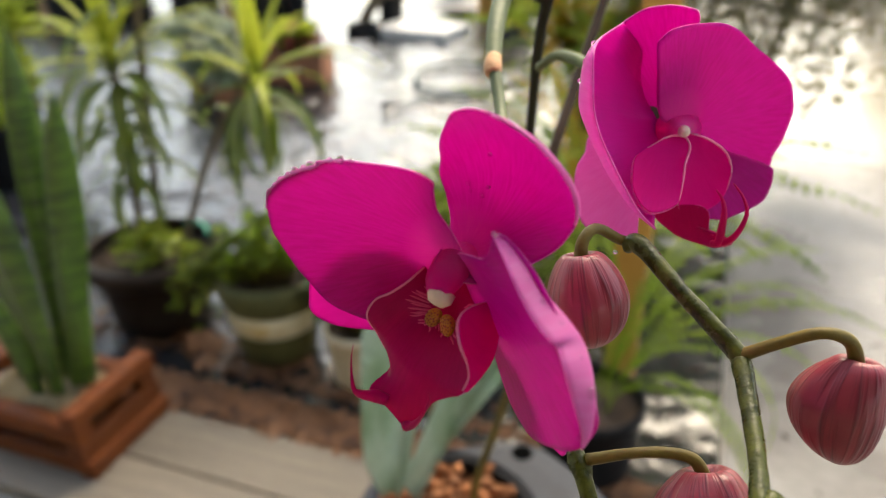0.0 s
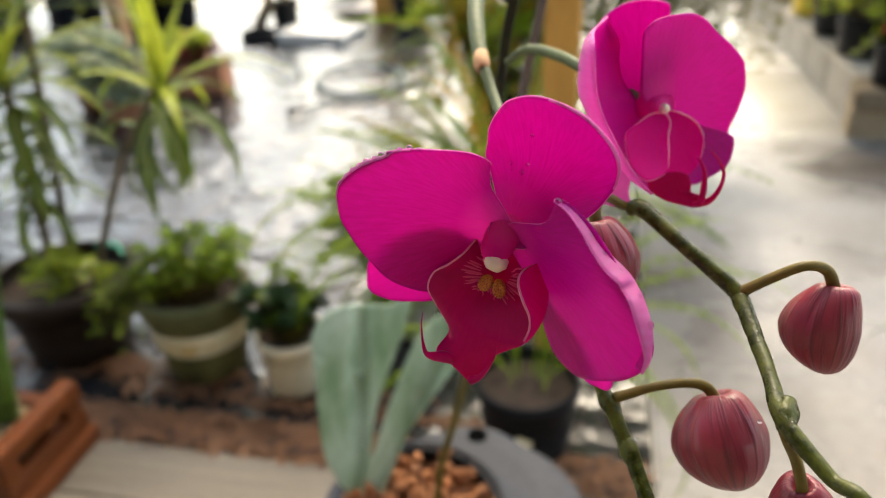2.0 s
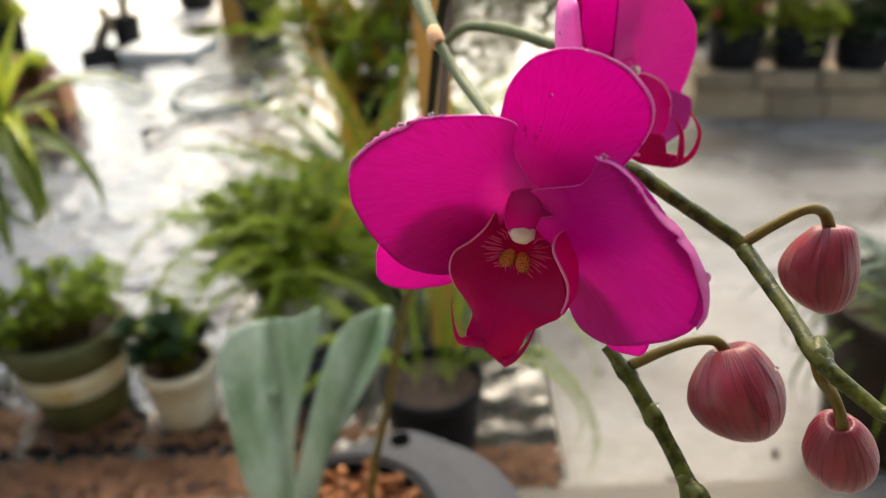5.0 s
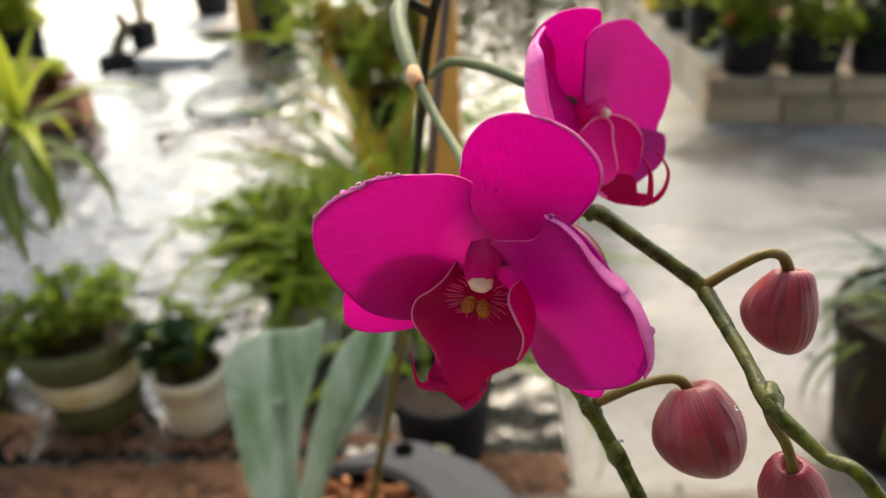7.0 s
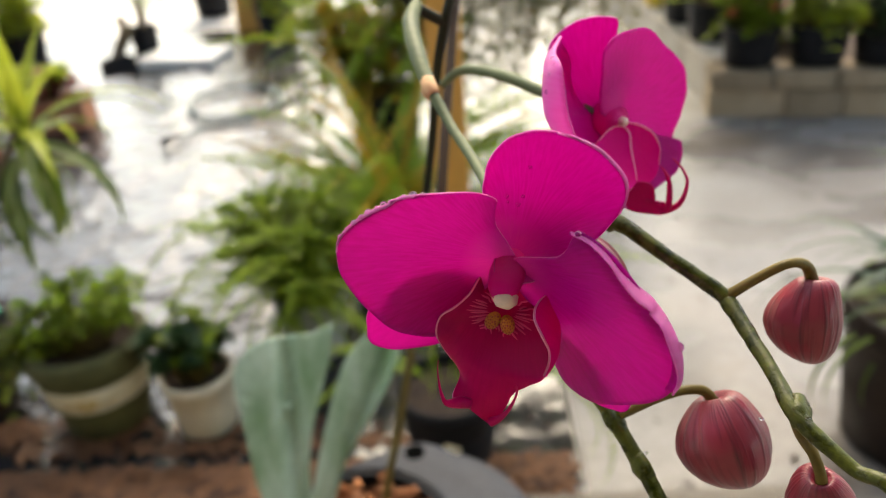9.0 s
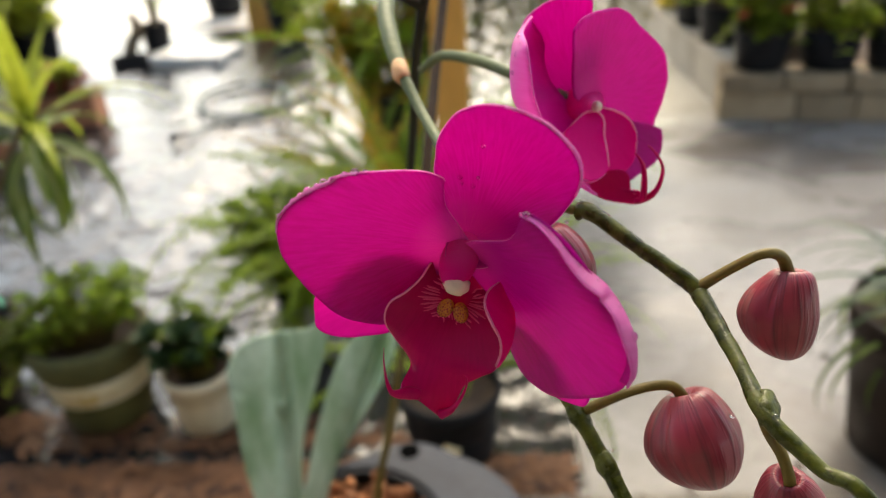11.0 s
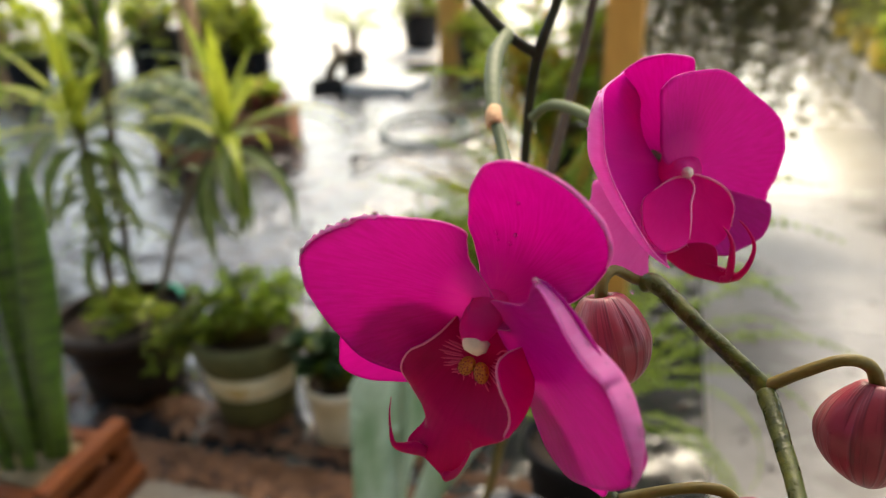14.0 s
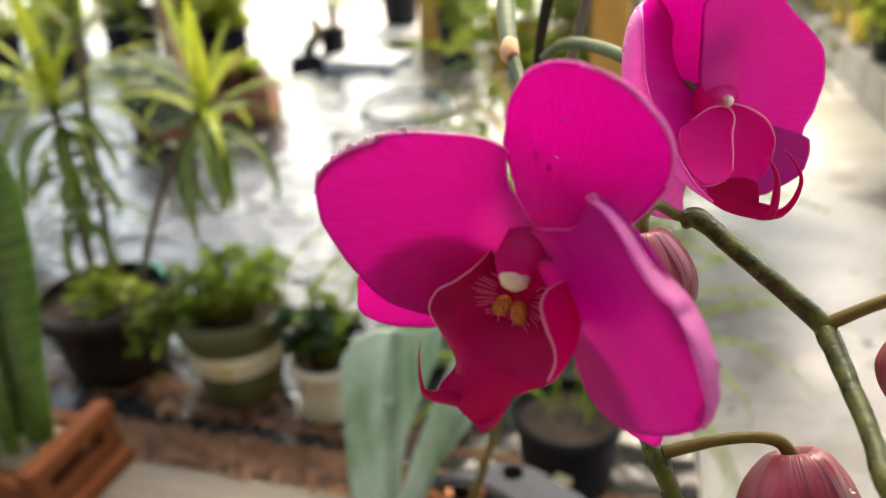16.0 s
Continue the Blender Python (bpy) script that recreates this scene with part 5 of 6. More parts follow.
STRIPE = surface("cream_leaf_stripe", (0.36, 0.38, 0.14), (0.46, 0.46, 0.20), 30, 0.4, None, 0.1, 0.001, trans=0.3, spec=0.25)
LEAF_OLIVE = surface("deep_olive_leaf", (0.075, 0.125, 0.014), (0.13, 0.185, 0.028), 30, 0.3, 0.45, 0.2, 0.001, vary=0.25, trans=0.5, spec=0.3)
UPRIGHT = [strap_leaf("leaf", 0.24, 0.021, 0.35, 0.15, [LEAF_YELLOW, LEAF_LIME, LEAF_GREEN]), strap_leaf("leaf", 0.27, 0.021, 0.9, 0.2, [LEAF_YELLOW, LEAF_LIME, LEAF_GREEN]), strap_leaf("leaf", 0.29, 0.019, 1.5, 0.25, [LEAF_YELLOW, LEAF_LIME, LEAF_GREEN])]
HANGING = [strap_leaf("leaf", 0.28, 0.021, 1.5, 0.2, [LEAF_OLIVE, LEAF_GREEN, STRIPE]), strap_leaf("leaf", 0.27, 0.022, 1.9, 0.1, [LEAF_OLIVE, LEAF_OLIVE, STRIPE]), strap_leaf("leaf", 0.24, 0.022, 2.0, -0.2, [LEAF_OLIVE, LEAF_OLIVE, STRIPE])]
THIN = [strap_leaf("leaf", 0.30, 0.010, 0.5, 0.6, [LEAF_OLIVE, LEAF_DARK, LEAF_GREEN]), strap_leaf("leaf", 0.30, 0.010, 1.2, 0.3, [LEAF_OLIVE, LEAF_DARK, LEAF_GREEN])]
rng = random.Random(21)
for pts, rad in (([(-0.03, 0.02, 0.14), (-0.020, 0.03, 0.42), (-0.005, 0.02, 0.68)], 0.011), ([(0.06, 0.0, 0.14), (0.17, 0.03, 0.42), (0.30, 0.05, 0.63)], 0.009), ([(0.0, 0.05, 0.14), (0.04, 0.06, 0.6), (0.08, 0.07, 1.05)], 0.010)):
    put("cane", tube("cane", pts, [rad, rad * 0.9, rad * 0.8], CANE, 30, 10, 0.15), drac)
crown(drac, -0.005, 0.02, 0.67, UPRIGHT, 14, rng, (0.1, 1.4), (0.8, 1.15))
crown(drac, -0.005, 0.02, 0.63, HANGING, 14, rng, (-0.5, 0.4), (0.8, 1.05))
crown(drac, 0.30, 0.05, 0.62, UPRIGHT, 12, rng, (0.1, 1.4), (0.8, 1.15))
crown(drac, 0.295, 0.05, 0.59, HANGING, 12, rng, (-0.6, 0.4), (0.85, 1.1))
crown(drac, 0.25, 0.045, 0.52, HANGING, 5, rng, (-0.5, 0.3), (0.7, 1.0))
crown(drac, -0.018, 0.03, 0.52, HANGING, 11, rng, (-0.4, 0.3), (0.65, 0.95))
crown(drac, -0.02, 0.025, 0.40, HANGING, 10, rng, (-0.4, 0.3), (0.55, 0.8))
crown(drac, 0.06, 0.065, 0.80, THIN, 16, rng, (0.0, 0.9))
crown(drac, 0.08, 0.07, 1.03, THIN, 14, rng, (0.3, 1.4))
bush(drac, 0.05, 0.10, 0.155, 6, 6, 0.030, LEAF_LIME, LEAF_GREEN, 31, (0.0, -0.06), long=2.2)
bush(drac, 0.04, 0.12, 0.155, 5, 5, 0.030, LEAF_LIME, LEAF_GREEN, 33, (0.10, -0.05))

# herb in the banded pot
herb = thing("potted_herb", pose(-0.408, 1.515, 0.002, 0, 0, 0), "leafy green herb in a mossy grey pot with a cream band", "potted plant")
put("pot", pot_body([(0.080, 0.0), (0.086, 0.004), (0.094, 0.05), (0.101, 0.085), (0.110, 0.142), (0.114, 0.155), (0.119, 0.160), (0.122, 0.172), (0.124, 0.205), (0.119, 0.215), (0.112, 0.214)], MOSSPOT, 0.009), herb, None, "mossy grey-green clay pot")
band = put("band", lathe("band", [(0.1012, 0.086), (0.1035, 0.089), (0.1122, 0.141), (0.1108, 0.144)], WHITEBAND, 64), herb, None, "cream painted band")
for k in range(7):  # the ochre flower painted in relief on the band
    a = radians(-95)
    ox, oz = 0.013 * math.cos(k * 0.898), 0.011 * math.sin(k * 0.898)
    put("petal_relief", lathe("petal_relief", [(0.0005, 0.0022), (0.006, 0.0014), (0.0075, 0.0)], surface("ochre_paint", (0.55, 0.36, 0.10), (0.62, 0.44, 0.16), 60, 0.5) if k == 0 else bpy.data.materials["ochre_paint"], 12), band,
        Matrix.Translation((0.1075 * math.cos(a + ox / 0.107), 0.1075 * math.sin(a + ox / 0.107), 0.115 + oz)) @ Matrix.Rotation(a + math.pi / 2, 4, "Z") @ Matrix.Rotation(math.pi / 2, 4, "X"))
for k in range(8):
    a = radians(-95 + (-1) ** k * (13 + 4.5 * (k // 2)))
    put("leaf_relief", lathe("leaf_relief", [(0.0005, 0.0018), (0.004, 0.0012), (0.006, 0.0)], bpy.data.materials["ochre_paint"], 10), band,
        Matrix.Translation((0.107 * math.cos(a), 0.107 * math.sin(a), 0.116 + 0.006 * math.sin(k))) @ Matrix.Rotation(a + math.pi / 2, 4, "Z") @ Matrix.Rotation(math.pi / 2, 4, "X") @ Matrix.Diagonal((1.5, 0.6, 1, 1)))
put("soil", disc("soil", 0.112, 0.188, SOIL), herb)
bush(herb, 0.14, 0.19, 0.185, 40, 16, 0.012, LEAF_GREEN, STALK, 41, (0, 0.01))
bush(herb, 0.06, 0.10, 0.17, 22, 12, 0.015, LEAF_GREEN, STALK, 44, (-0.17, -0.03), hang=0.12)
bush(herb, 0.05, 0.08, 0.17, 16, 12, 0.014, LEAF_LIME, STALK, 46, (-0.17, -0.04), hang=0.10)
bush(herb, 0.13, 0.22, 0.185, 30, 14, 0.013, FERN, STALK, 43, (0.02, -0.02))

# dark leaves in the cream pot
cream = potted("potted_seedling", -0.200, 1.408, 0.076, 0.142, 0.055, CREAM, "dark-leaved plant in a small cream plastic pot")
bush(cream, 0.085, 0.16, 0.12, 26, 14, 0.022, LEAF_DARK, STALK, 51)
bush(cream, 0.05, 0.20, 0.12, 8, 10, 0.018, LEAF_GREEN, STALK, 52)

# ferns
SWORD = [frond_mesh("frond", 0.60, 2.3, 1.45, 0.028, FERN, 11, 44), frond_mesh("frond", 0.56, 2.7, 1.45, 0.027, FERN, 12, 42), frond_mesh("frond", 0.58, 3.6, 1.4, 0.026, FERN, 13, 44), frond_mesh("frond", 0.54, 1.9, 1.45, 0.027, FERN, 14, 40)]
fern_a = potted("potted_fern", 0.262, 1.140, 0.098, 0.17, 0.076, BLACKPOT, "arching sword fern in a black plastic pot beside the slab")
rng = random.Random(61)
for a, kind, size in ((-12, 0, 1.0), (4, 0, 0.92), (18, 3, 1.0), (-26, 1, 0.95), (32, 0, 0.9), (48, 1, 1.0), (-45, 2, 0.8), (-58, 2, 0.95), (-20, 2, 0.85), (75, 3, 0.9), (100, 0, 0.9), (125, 3, 1.0), (150, 0, 0.8), (172, 1, 0.85), (195, 1, 0.75)):
    m = Matrix.Translation((0.03 * math.cos(radians(a)), 0.03 * math.sin(radians(a)), 0.145)) @ Matrix.Rotation(radians(a), 4, "Z") @ Matrix.Rotation(rng.uniform(-0.12, 0.12), 4, "Y") @ Matrix.Rotation(rng.uniform(-0.35, 0.35), 4, "X") @ Matrix.Scale(size, 4)
    put("frond", SWORD[kind], fern_a, m)
put("tag", box_mesh("tag", 0.03, 0.002, 0.016, WHITEBAND, 0.0005), fern_a, pose(-0.028, -0.090, 0.085, -8, 18, -20), "small pale plant tag")
GREYPOT = surface("pale_grey_plastic", (0.36, 0.36, 0.36), (0.44, 0.44, 0.43), 12, 0.5)
fern_b = potted("potted_fern", 0.06, 1.60, 0.085, 0.16, 0.065, GREYPOT, "bushy green fern in a pale grey pot")
fern(fern_b, 0.14, 70, 62, (0.45, 0.85), 8)
fern(fern_b, 0.17, 44, 66, (0.4, 0.72), 0)
fern(fern_b, 0.24, 34, 69, (0.4, 0.7), 3)
bush(fern_b, 0.21, 0.34, 0.14, 80, 26, 0.017, LEAF_GREEN, STALK, 72)
bush(fern_b, 0.17, 0.22, 0.14, 40, 22, 0.017, LEAF_OLIVE, STALK, 74)
BROADFROND = frond_mesh("frond", 0.66, 3.3, 1.5, 0.038, FERN, 15, 44)
for x, y, a, size in ((0.06, -0.04, 205, 1.0), (0.03, -0.05, 222, 0.85), (0.05, 0.0, 188, 1.05)):
    put("frond", BROADFROND, fern_b, Matrix.Translation((x, y, 0.14)) @ Matrix.Rotation(radians(a), 4, "Z") @ Matrix.Scale(size, 4))
fern_c = potted("potted_fern", 0.36, 2.00, 0.09, 0.14, 0.072, BLACKPOT, "tall fern with rusty old fronds in a black pot")
fern(fern_c, 0.12, 64, 63, (0.9, 1.5), 0)
fern(fern_c, 0.12, 44, 163, (0.7, 1.2), 0)
fern(fern_c, 0.12, 24, 165, (0.8, 1.35), 24)
lush = potted("leafy_shrub", 0.54, 2.85, 0.14, 0.25, 0.11, BLACKPOT, "lush bright green shrub in a black pot")
bush(lush, 0.40, 0.70, 0.22, 20, 20, 0.026, LEAF_LIME, STALK, 71, long=3.2)
bush(lush, 0.38, 0.62, 0.22, 16, 20, 0.026, FERN, STALK, 73, long=3.2)
bush(lush, 0.36, 0.60, 0.22, 12, 20, 0.022, FERN_OLD, STALK, 75, long=3.2)
fern(lush, 0.3, 34, 64, (0.8, 1.4), 14)
bush(lush, 0.34, 0.30, 0.22, 26, 18, 0.024, FERN, STALK, 77, long=3.0, hang=0.40)
bush(lush, 0.32, 0.30, 0.22, 22, 18, 0.024, FERN_OLD, STALK, 79, long=3.0, hang=0.40)

# the dark pot with grassy leaves on the slab
grass = potted("potted_grass", 1.10, 0.87, 0.165, 0.30, 0.12, GLAZED, "grassy long-leaved plant in a dark brown pot")
BLADES = [strap_leaf("leaf", 0.50, 0.012, 1.5, 0.6, [LEAF_GREEN]), strap_leaf("leaf", 0.52, 0.013, 2.2, 0.5, [LEAF_DARK]), strap_leaf("leaf", 0.48, 0.012, 2.7, 0.3, [LEAF_OLIVE])]
crown(grass, 0, 0, 0.29, BLADES, 64, random.Random(77), (0.1, 1.3), (0.55, 0.9))
crown(grass, -0.04, -0.02, 0.29, BLADES[1:], 20, random.Random(78), (0.3, 0.9), (0.55, 0.85))

# broad-leaved plants at the sheet's left side
BROAD = [strap_leaf("leaf", 0.42, 0.035, 0.8, 0.5, [LEAF_GREEN]), strap_leaf("leaf", 0.45, 0.038, 1.4, 0.4, [LEAF_GREEN]), strap_leaf("leaf", 0.40, 0.036, 2.0, 0.3, [LEAF_DARK])]
for x, y, n, sd in ((-1.62, 2.55, 16, 81), (-2.05, 2.75, 14, 82), (-1.95, 2.2, 14, 83)):
    lily = potted("broad_leaf_plant", x, y, 0.12, 0.22, 0.09, BLACKPOT, "broad-leaved dark green plant in a black pot")
    crown(lily, 0, 0, 0.2, BROAD, n, random.Random(sd), (0.1, 1.4), (0.8, 1.25))

# ---- snake plant in the red slatted planter ----
planter = thing("slatted_planter", site(-1.10, 0.925, 0.021), "red-stained slatted wooden planter with a snake plant", "planter")
for k, z in enumerate((0.0, 0.036, 0.072, 0.108)):
    along = k % 2 == 0
    for s in (-1, 1):
        if along:
            m, size = pose(0, s * 0.085, z), (0.335 if k == 0 else 0.30, 0.034, 0.036)
        else:
            m, size = pose(s * 0.135, 0, z), (0.034, 0.215, 0.036)
        put("rail", box_mesh("rail", *size, REDWOOD, 0.004, 2, 0.0015), planter, m)
for s in (-1, 1):
    put("rail", box_mesh("rail", 0.034, 0.215, 0.036, REDWOOD, 0.004, 2, 0.0015), planter, pose(s * 0.150, 0, 0.0))
put("coir", disc("coir", 0.125, 0.095, COIR, 40, 0.010), planter, Matrix.Diagonal((1.0, 0.62, 1, 1)), "straw-coloured coir fill")
rng = random.Random(8)
put("coir_fibre", slivers("coir_fibre", [(rng.uniform(-0.11, 0.11), rng.uniform(-0.06, 0.06), 0.10 + rng.uniform(0, 0.012)) for _ in range(500)], 0.03, COIR, 9), planter)


def snake_mat():
    m, nodes, links, bsdf = node_mat("banded_snake_leaf")
    band = noise_fac(nodes, links, 40, 0.44, 0.56, 4, stretch=(0.4, 0.4, 2.6))
    big = noise_fac(nodes, links, 10, 0.3, 0.7)
    col = mix_color(nodes, links, band, (0.062, 0.125, 0.014), (0.012, 0.036, 0.007))
    col = mix_color(nodes, links, big, col, mix_color(nodes, links, 0.5, col, (0.08, 0.15, 0.015)))
    links.new(col, bsdf.inputs["Base Color"])
    bsdf.inputs["Roughness"].default_value = 0.35
    add_bump(nodes, links, bsdf, band, 0.1, 0.001)
    return m


SNAKE = snake_mat()


def snake_leaf(base, tip, wd, twist, parent):
    """An upright sword leaf, channelled along its middle."""
    base, tip = Vector(base), Vector(tip)
    line = spline((base, base.lerp(tip, 0.5) + Vector((0.008, 0.0, 0.01)), tip), 18)
    verts, faces = [], []
    for i, p in enumerate(line):
        t = i / 17
        w = wd * (0.55 + 1.1 * t - 0.6 * t * t) * (1 - t ** 7) + 0.0006
        a = twist + 0.5 * t
        d = Vector((math.cos(a), math.sin(a), 0))
        f = Vector((-math.sin(a), math.cos(a), 0))
        for q in (-1, -0.5, 0, 0.5, 1):
            verts.append(p + d * w * q + f * w * 0.35 * (q * q))
        for q in (1, 0.5, 0, -0.5, -1):
            verts.append(p + d * w * q * 0.98 + f * (w * 0.35 * (q * q) - 0.004 * (1 - 0.6 * q * q)))
    for i in range(17):
        for k in range(10):
            k2 = (k + 1) % 10
            faces.append((i * 10 + k, i * 10 + k2, (i + 1) * 10 + k2, (i + 1) * 10 + k))
    return put("leaf", mesh_of("leaf", verts, faces, SNAKE), parent)


for bx, by, tx, ty, tz, wd, tw in ((0.055, 0.0, 0.140, 0.046, 0.69, 0.030, 0.1), (0.02, 0.02, 0.060, 0.06, 0.78, 0.030, 0.4), (0.03, -0.03, 0.025, -0.05, 0.60, 0.031, -0.3), (0.075, 0.01, 0.105, 0.02, 0.43, 0.021, 0.6), (0.0, -0.04, -0.035, -0.06, 0.36, 0.020, 0.2), (-0.02, 0.0, -0.07, 0.02, 0.60, 0.030, 0.2), (-0.05, 0.02, -0.12, 0.0, 0.45, 0.028, -0.5), (0.045, 0.03, 0.085, 0.09, 0.55, 0.026, 0.9)):
    snake_leaf((bx, by, 0.09), (tx, ty, tz), wd, tw - radians(TURN), planter)

# ---- block-edged bed on the right ----
PALEBLOCK = surface("pale_whitewashed_block", (0.30, 0.265, 0.22), (0.42, 0.38, 0.33), 6, 0.8, None, 0.5, 0.003, vary=0.12)
BLOCK_ME = [box_mesh("block", ln - 0.008, 0.19, 0.112, BLOCK, 0.006, 2, 0.003) for ln in (0.30, 0.22, 0.26, 0.20)]
CAP_ME = [box_mesh("cap_block", 0.232, 0.20, 0.072, BLOCK, 0.008, 2, 0.003) for _ in range(3)]
SIDE_ME = [box_mesh("block", 0.386, 0.19, 0.188, PALEBLOCK, 0.006, 2, 0.002) for _ in range(3)]
bed = tagged(new("raised_bed"), "low raised bed edged with tan concrete blocks", "raised bed")
bed.matrix_basis = site(0.965, 3.06, 0.0, -10.0)
along = 0.0
for k in range(12):
    ln = (0.30, 0.22, 0.26, 0.20)[k % 4]
    put("block", BLOCK_ME[k % 4], bed, pose(along + ln / 2, 0.10, 0.0))
    along += ln
for k in range(12):
    put("cap_block", CAP_ME[k % 3], bed, pose(0.12 + 0.24 * k, 0.10, 0.116))
for k in range(14):
    put("block", SIDE_ME[k % 3], bed, pose(0.075 - 0.069 * k, 0.415 + 0.394 * k, 0.0, 0, 0, 100))
put("fill", box_mesh("fill", 2.6, 5.4, 0.17, SOIL, 0.01), bed, pose(1.37, 2.95, 0.0, 0, 0, 10))
bed_m = bed.matrix_basis


def on_bed(a, b):
    return bed_m @ Vector((a, b, 0))


def nursery(x, y, r, h, seed, size, mat, label, z=0.002, bloom=None, tall=1.0, n=26, long=1.8, pot_mat=None):
    root = potted("nursery_plant", x, y, r, h, r * 0.8, pot_mat or BLACKPOT, label, "potted plant", "", False, z)
    bush(root, r * 1.6, h * 0.9 * tall + 0.16, h * 0.86, n, 18, size, mat, CANE, seed, long=long)
    bush(root, r * 1.5, h * 0.5, h * 0.9, n, 14, size, mat, CANE, seed + 3, long=long, hang=h * 0.7)
    if bloom:
        rng = random.Random(seed + 9)
        spots = []
        for _ in range(14):
            a, q = rng.uniform(0, 6.28), r * 1.1 * math.sqrt(rng.random())
            c = Vector((q * math.cos(a), q * math.sin(a), h + rng.uniform(0.05, 0.16) * tall))
            spots += [(c, (math.cos(k * 1.26), math.sin(k * 1.26), 0.3)) for k in range(5)]
        put("blossom", small_leaves("blossom", spots, 0.022, bloom, seed + 5, 1.1), root)
    return root


for k, (a, mat, bloom) in enumerate(((0.16, LEAF_GREEN, RED), (0.42, LEAF_LIME, None), (0.66, LEAF_DARK, None), (0.92, LEAF_GREEN, None), (1.2, LEAF_LIME, RED))):
    p = on_bed(a, 0.13)
    nursery(p.x, p.y, 0.115, 0.155, 300 + 7 * k, 0.030, mat, "red-flowering plant in a black nursery pot" if bloom else "leafy green plant in a black nursery pot", 0.192, bloom)
for k, (a, b) in enumerate(((0.08, 0.60), (0.0, 1.02), (-0.17, 2.0), (0.28, 0.85), (0.2, 1.4), (-0.28, 2.6))):
    p = on_bed(a, b)
    nursery(p.x, p.y, 0.13, 0.17, 350 + 7 * k, 0.030, LEAF_LIME, "bright green plant in a yellow glazed pot" if k in (2, 5) else "bright green plant in a black nursery pot", 0.192, None, pot_mat=YELLOWPOT if k in (2, 5) else None)
p = on_bed(-0.09, 1.5)
nursery(p.x, p.y, 0.12, 0.17, 381, 0.028, LEAF_LIME, "small-leaved plant in a yellow glazed pot", 0.192, None, pot_mat=YELLOWPOT)

# ---- hanging plants with trailing strands ----
def hanging_plant(x, y, n, low, seed, wide, label):
    hang = thing("hanging_plant", pose(x, y, 0.0), label, "hanging plant")
    put("basket", lathe("basket", [(0.001, 1.10), (0.10, 1.10), (0.14, 1.16), (0.16, 1.26), (0.155, 1.262), (0.13, 1.17), (0.001, 1.14)], BLACKPOT, 40), hang)
    for k in range(3):
        a = k * 2.094
        put("hanger", tube("hanger", [(0.155 * math.cos(a), 0.155 * math.sin(a), 1.26), (0.08 * math.cos(a), 0.08 * math.sin(a), 1.9), (0, 0, 2.50)], [0.002, 0.002, 0.002], BLACKPOT, 8, 6), hang)
    rng = random.Random(seed)
    lines, spots = [], []
    for k in range(n):
        a, q = rng.uniform(0, 6.28), 0.30 * math.sqrt(rng.random())
        top = Vector((0.13 * math.cos(a), 0.13 * math.sin(a), 1.27))
        end_z = low + 0.62 * rng.random() ** 1.2 + 0.4 * max(0, q - 0.2)
        end = Vector((q * wide * math.cos(a) - 0.10 * (1 - q), q * 1.1 * math.sin(a), end_z))
        mid = Vector((q * wide * math.cos(a), q * 1.1 * math.sin(a), 0.5 * (1.3 + end_z)))
        lines.append((top, mid + Vector((0, 0, 0.1)), mid, end))
        line = spline((top, mid + Vector((0, 0, 0.1)), mid, end), 26)
        for i in range(2, 26):
            for s in (0, 1):
                b = i * 1.5 + s * 3.14 + rng.uniform(-0.3, 0.3)
                spots.append((line[i], (math.cos(b), math.sin(b), -0.1)))
    tagged(put("strand", twigs("strand", lines, 0.0016, CANE), hang), kind="stuff")
    tagged(put("foliage", small_leaves("foliage", spots, 0.022, LEAF_BROWN, seed + 1, 1.3, 0.35), hang), kind="stuff")


hanging_plant(0.97, 2.84, 300, 0.16, 91, 1.3, "hanging basket with long dense bronze-green strands")
hanging_plant(1.34, 2.92, 230, 0.16, 95, 1.3, "hanging basket with sparse trailing bronze strands")

# ---- far pots and plants on the sheet ----
FAR = ((-2.90, 5.60, 0.16, 0.23, LEAF_LIME, None, 1.6), (-2.52, 5.75, 0.15, 0.16, LEAF_LIME, RED, 1.3), (-2.04, 5.90, 0.19, 0.32, LEAF_LIME, PINK, 0.8), (-1.60, 5.75, 0.13, 0.27, LEAF_LIME, None, 1.0), (-1.46, 5.98, 0.09, 0.18, LEAF_LIME, None, 1.5), (-1.26, 5.78, 0.08, 0.16, LEAF_LIME, RED, 1.5), (-2.3, 6.35, 0.15, 0.25, LEAF_LIME, None, 1.6), (-3.4, 5.9, 0.16, 0.25, LEAF_LIME, None, 1.6), (-1.75, 6.5, 0.15, 0.25, LEAF_LIME, PINK, 1.2), (-2.8, 6.5, 0.16, 0.3, LEAF_LIME, RED, 1.0), (-1.90, 3.10, 0.10, 0.22, LEAF_LIME, None, 1.8), (0.35, 5.4, 0.14, 0.25, LEAF_LIME, None, 1.8), (-0.05, 6.6, 0.16, 0.28, LEAF_LIME, None, 1.4))
for k, (x, y, r, h, mat, bloom, tall) in enumerate(FAR):
    said = "pink-flowering plant in a black nursery pot" if bloom is PINK else "red-flowering plant in a black nursery pot" if bloom else "bright lime-green plant in a black nursery pot" if mat is LEAF_LIME else "leafy green plant in a black nursery pot"
    nursery(x, y, r, h, 400 + 11 * k, 0.042, mat, said, 0.002, bloom, tall, 18)
nursery(-2.05, 3.25, 0.075, 0.13, 590, 0.02, LEAF_GREEN, "small plant in an orange terracotta pot", 0.002, None, 0.8, 12, pot_mat=TERRACOTTA)

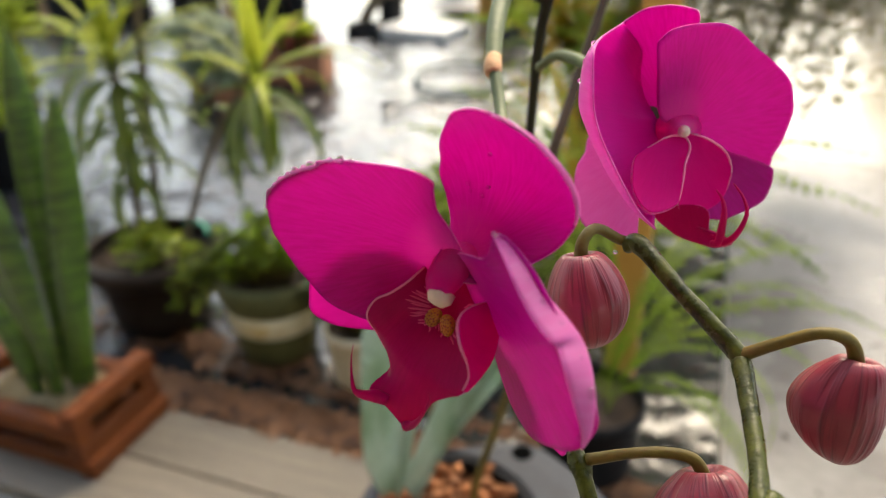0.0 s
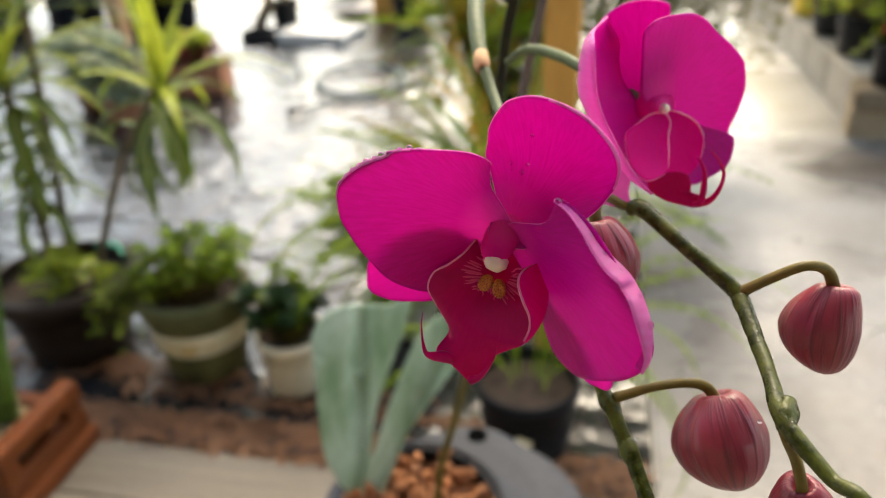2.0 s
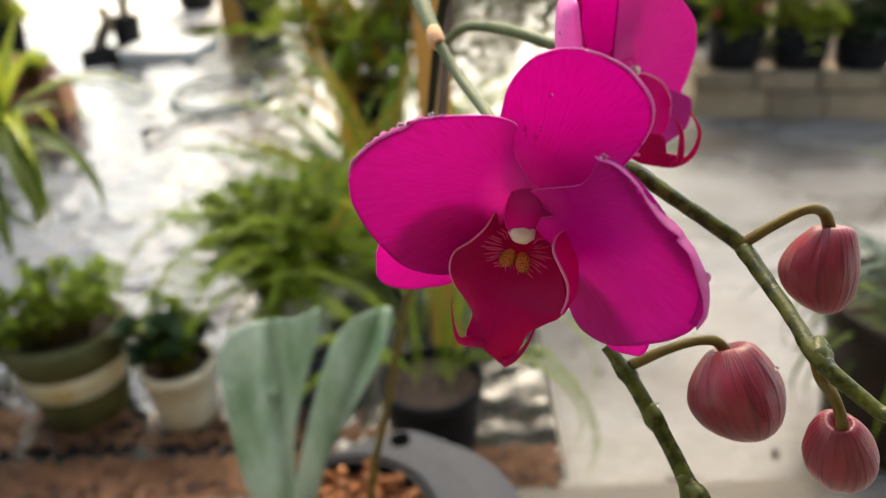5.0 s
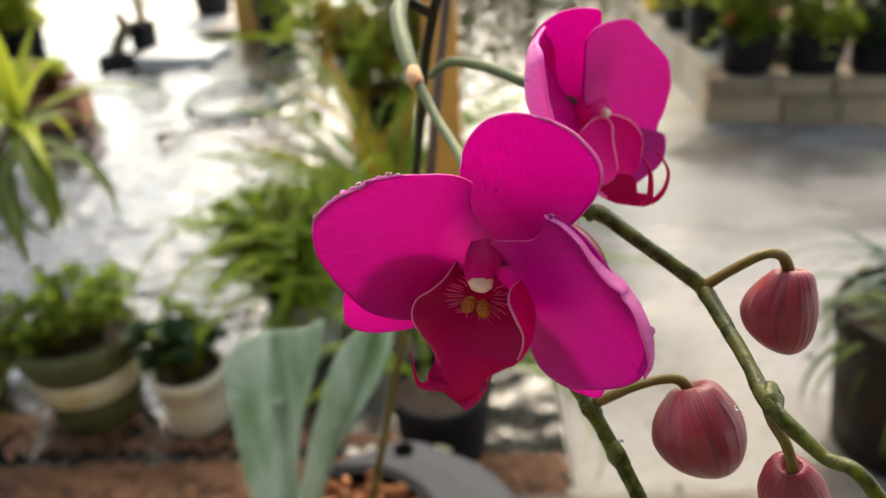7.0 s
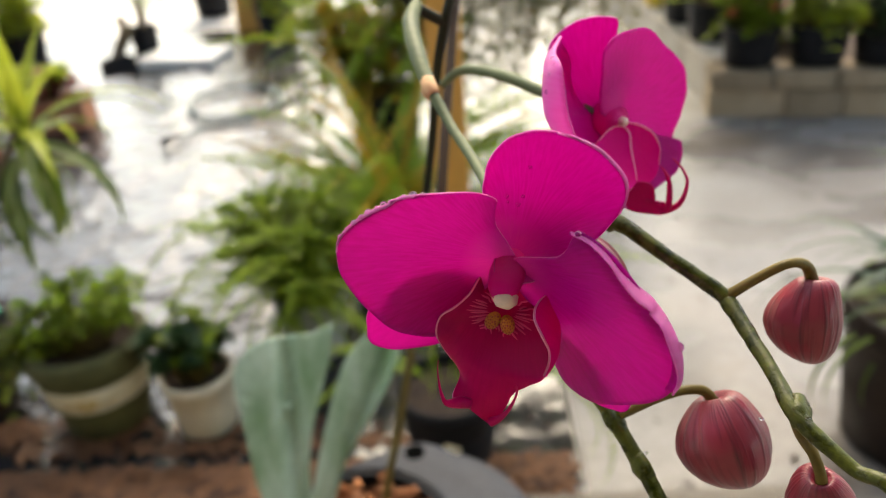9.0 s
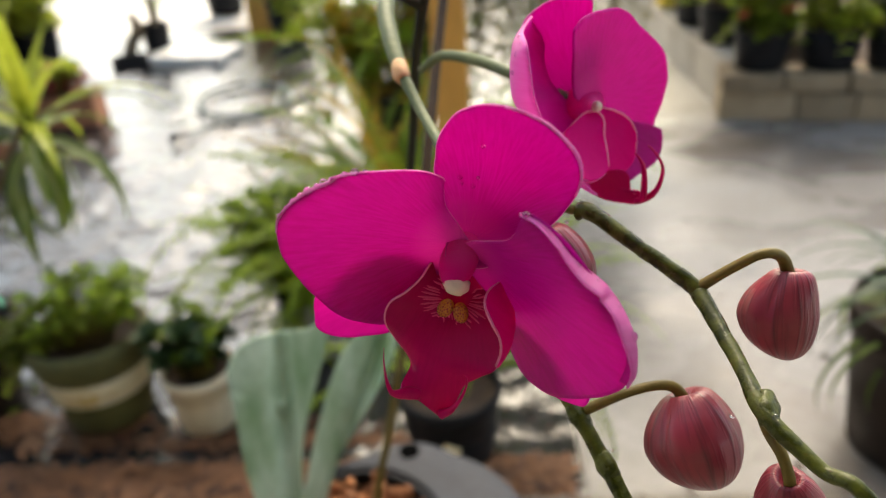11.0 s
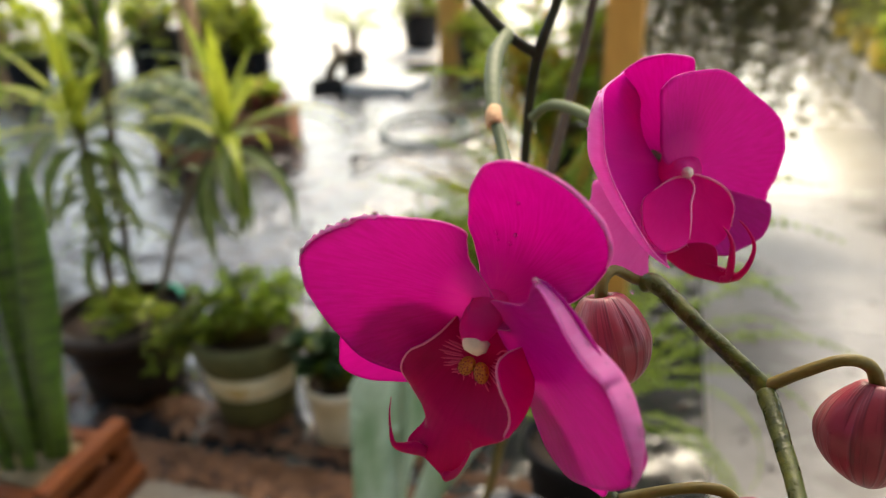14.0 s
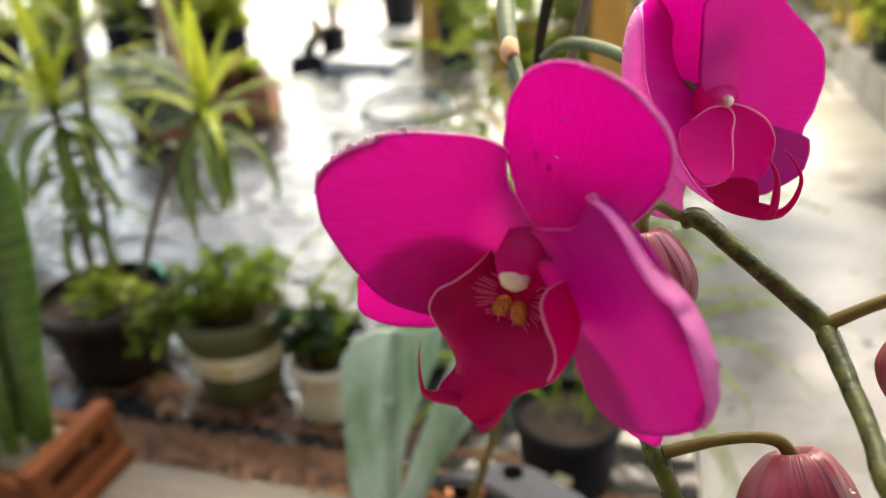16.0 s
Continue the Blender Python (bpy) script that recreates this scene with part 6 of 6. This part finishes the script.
box = thing("terracotta_trough", pose(-0.87, 3.90, 0.002, 0, 0, -8), "red-leaved croton in a square terracotta trough", "planter")
for m, size in ((pose(0, -0.085, 0), (0.36, 0.018, 0.15)), (pose(0, 0.085, 0), (0.36, 0.018, 0.15)), (pose(-0.171, 0, 0), (0.018, 0.152, 0.15)), (pose(0.171, 0, 0), (0.018, 0.152, 0.15))):
    put("side", box_mesh("side", *size, TERRACOTTA, 0.003), box, m)
put("soil", box_mesh("soil", 0.324, 0.152, 0.125, SOIL, 0.002), box)
bush(box, 0.15, 0.16, 0.12, 26, 14, 0.035, LEAF_RED, CANE, 601, (0.03, 0))
bush(box, 0.16, 0.22, 0.12, 22, 14, 0.04, LEAF_LIME, CANE, 605, (-0.02, 0.02))
nursery(-1.28, 3.72, 0.11, 0.12, 611, 0.03, SUCCULENT, "grey-green succulent in a low terracotta pot", 0.002, None, 1.5, 26, 2.2, TERRACOTTA)
nursery(-1.10, 3.50, 0.09, 0.10, 621, 0.028, SUCCULENT, "pale green succulent in a low terracotta pot", 0.002, None, 1.6, 20, 2.2, TERRACOTTA)

# tray, stone slab, fern and hose on the far sheet
tray = thing("black_tray", pose(-0.64, 5.02, 0.002, 0, 0, 3), "shallow black plastic tray on the sheet", "tray")
for m, size in ((pose(0, -0.09, 0), (0.25, 0.012, 0.055)), (pose(0, 0.09, 0), (0.25, 0.012, 0.055)), (pose(-0.119, 0, 0), (0.012, 0.168, 0.055)), (pose(0.119, 0, 0), (0.012, 0.168, 0.055))):
    put("side", box_mesh("side", *size, BLACKPOT, 0.003), tray, m)
put("bottom", box_mesh("bottom", 0.226, 0.168, 0.01, BLACKPOT, 0.001), tray)
tagged(put("driftwood", tube("driftwood", [(-0.06, 0.0, 0.03), (-0.02, 0.02, 0.12), (0.03, 0.0, 0.19), (0.0, 0.03, 0.28)], [0.045, 0.035, 0.04, 0.02], CANE, 20, 12, 0.3), None, pose(-0.62, 5.16, 0.0)), "weathered driftwood piece standing behind a tray", "driftwood")
far_fern = potted("potted_fern", -0.50, 5.25, 0.09, 0.20, 0.07, BLACKPOT, "drooping pale fern in a black pot on the sheet")
fern(far_fern, 0.36, 26, 67, (0.7, 1.0))
put("stem", tube("stem", [(0, 0, 0.15), (0.01, 0, 0.28), (0, 0, 0.37)], [0.03, 0.028, 0.03], CANE), far_fern)
PALESTONE = surface("pale_stone", (0.62, 0.61, 0.58), (0.72, 0.71, 0.68), 9, 0.5, 0.7, 0.2, 0.002)
slab_ob = box_mesh("stone_slab", 0.50, 0.34, 0.05, PALESTONE, 0.008, 2, 0.006)
tagged(put("stone_slab", slab_ob, None, pose(-0.28, 5.00, 0.002, 0, 0, -24)), "flat pale stone slab lying on the sheet", "slab")
HOSE = surface("dark_green_hose", (0.01, 0.045, 0.05), (0.02, 0.07, 0.075), 30, 0.35)
hose = thing("garden_hose", pose(-0.02, 3.85, 0.008), "coiled dark green garden hose with a black nozzle", "garden hose")
coil = [(0.225 * (1 + 0.03 * math.sin(k)) * math.cos(0.42 * k), 0.30 * math.sin(0.42 * k), 0.004 + 0.0006 * k) for k in range(32)]
put("coil", tube("coil", coil, [0.008, 0.008], HOSE, 160, 8), hose)
put("lead", tube("lead", [coil[-1], (0.10, -0.28, 0.01), (-0.05, -0.33, 0.008), (-0.19, -0.38, 0.008), (-0.27, -0.46, 0.012)], [0.007, 0.007], HOSE, 40, 8), hose)
put("nozzle", tube("nozzle", [(-0.26, -0.45, 0.012), (-0.30, -0.48, 0.016), (-0.325, -0.50, 0.020), (-0.33, -0.52, 0.012)], [0.009, 0.013, 0.018, 0.016], BLACKPOT, 16, 12), hose, None, "black spray nozzle")
tagged(put("drip_line", tube("drip_line", [(-0.3, 5.9, 0.006), (0.1, 5.75, 0.006), (0.35, 5.72, 0.006), (0.2, 5.95, 0.006), (-0.2, 6.1, 0.006)], [0.006, 0.006], BLACKPOT, 40, 6), None, pose(0, 0, 0)), "thin black watering line on the ground", "hose")
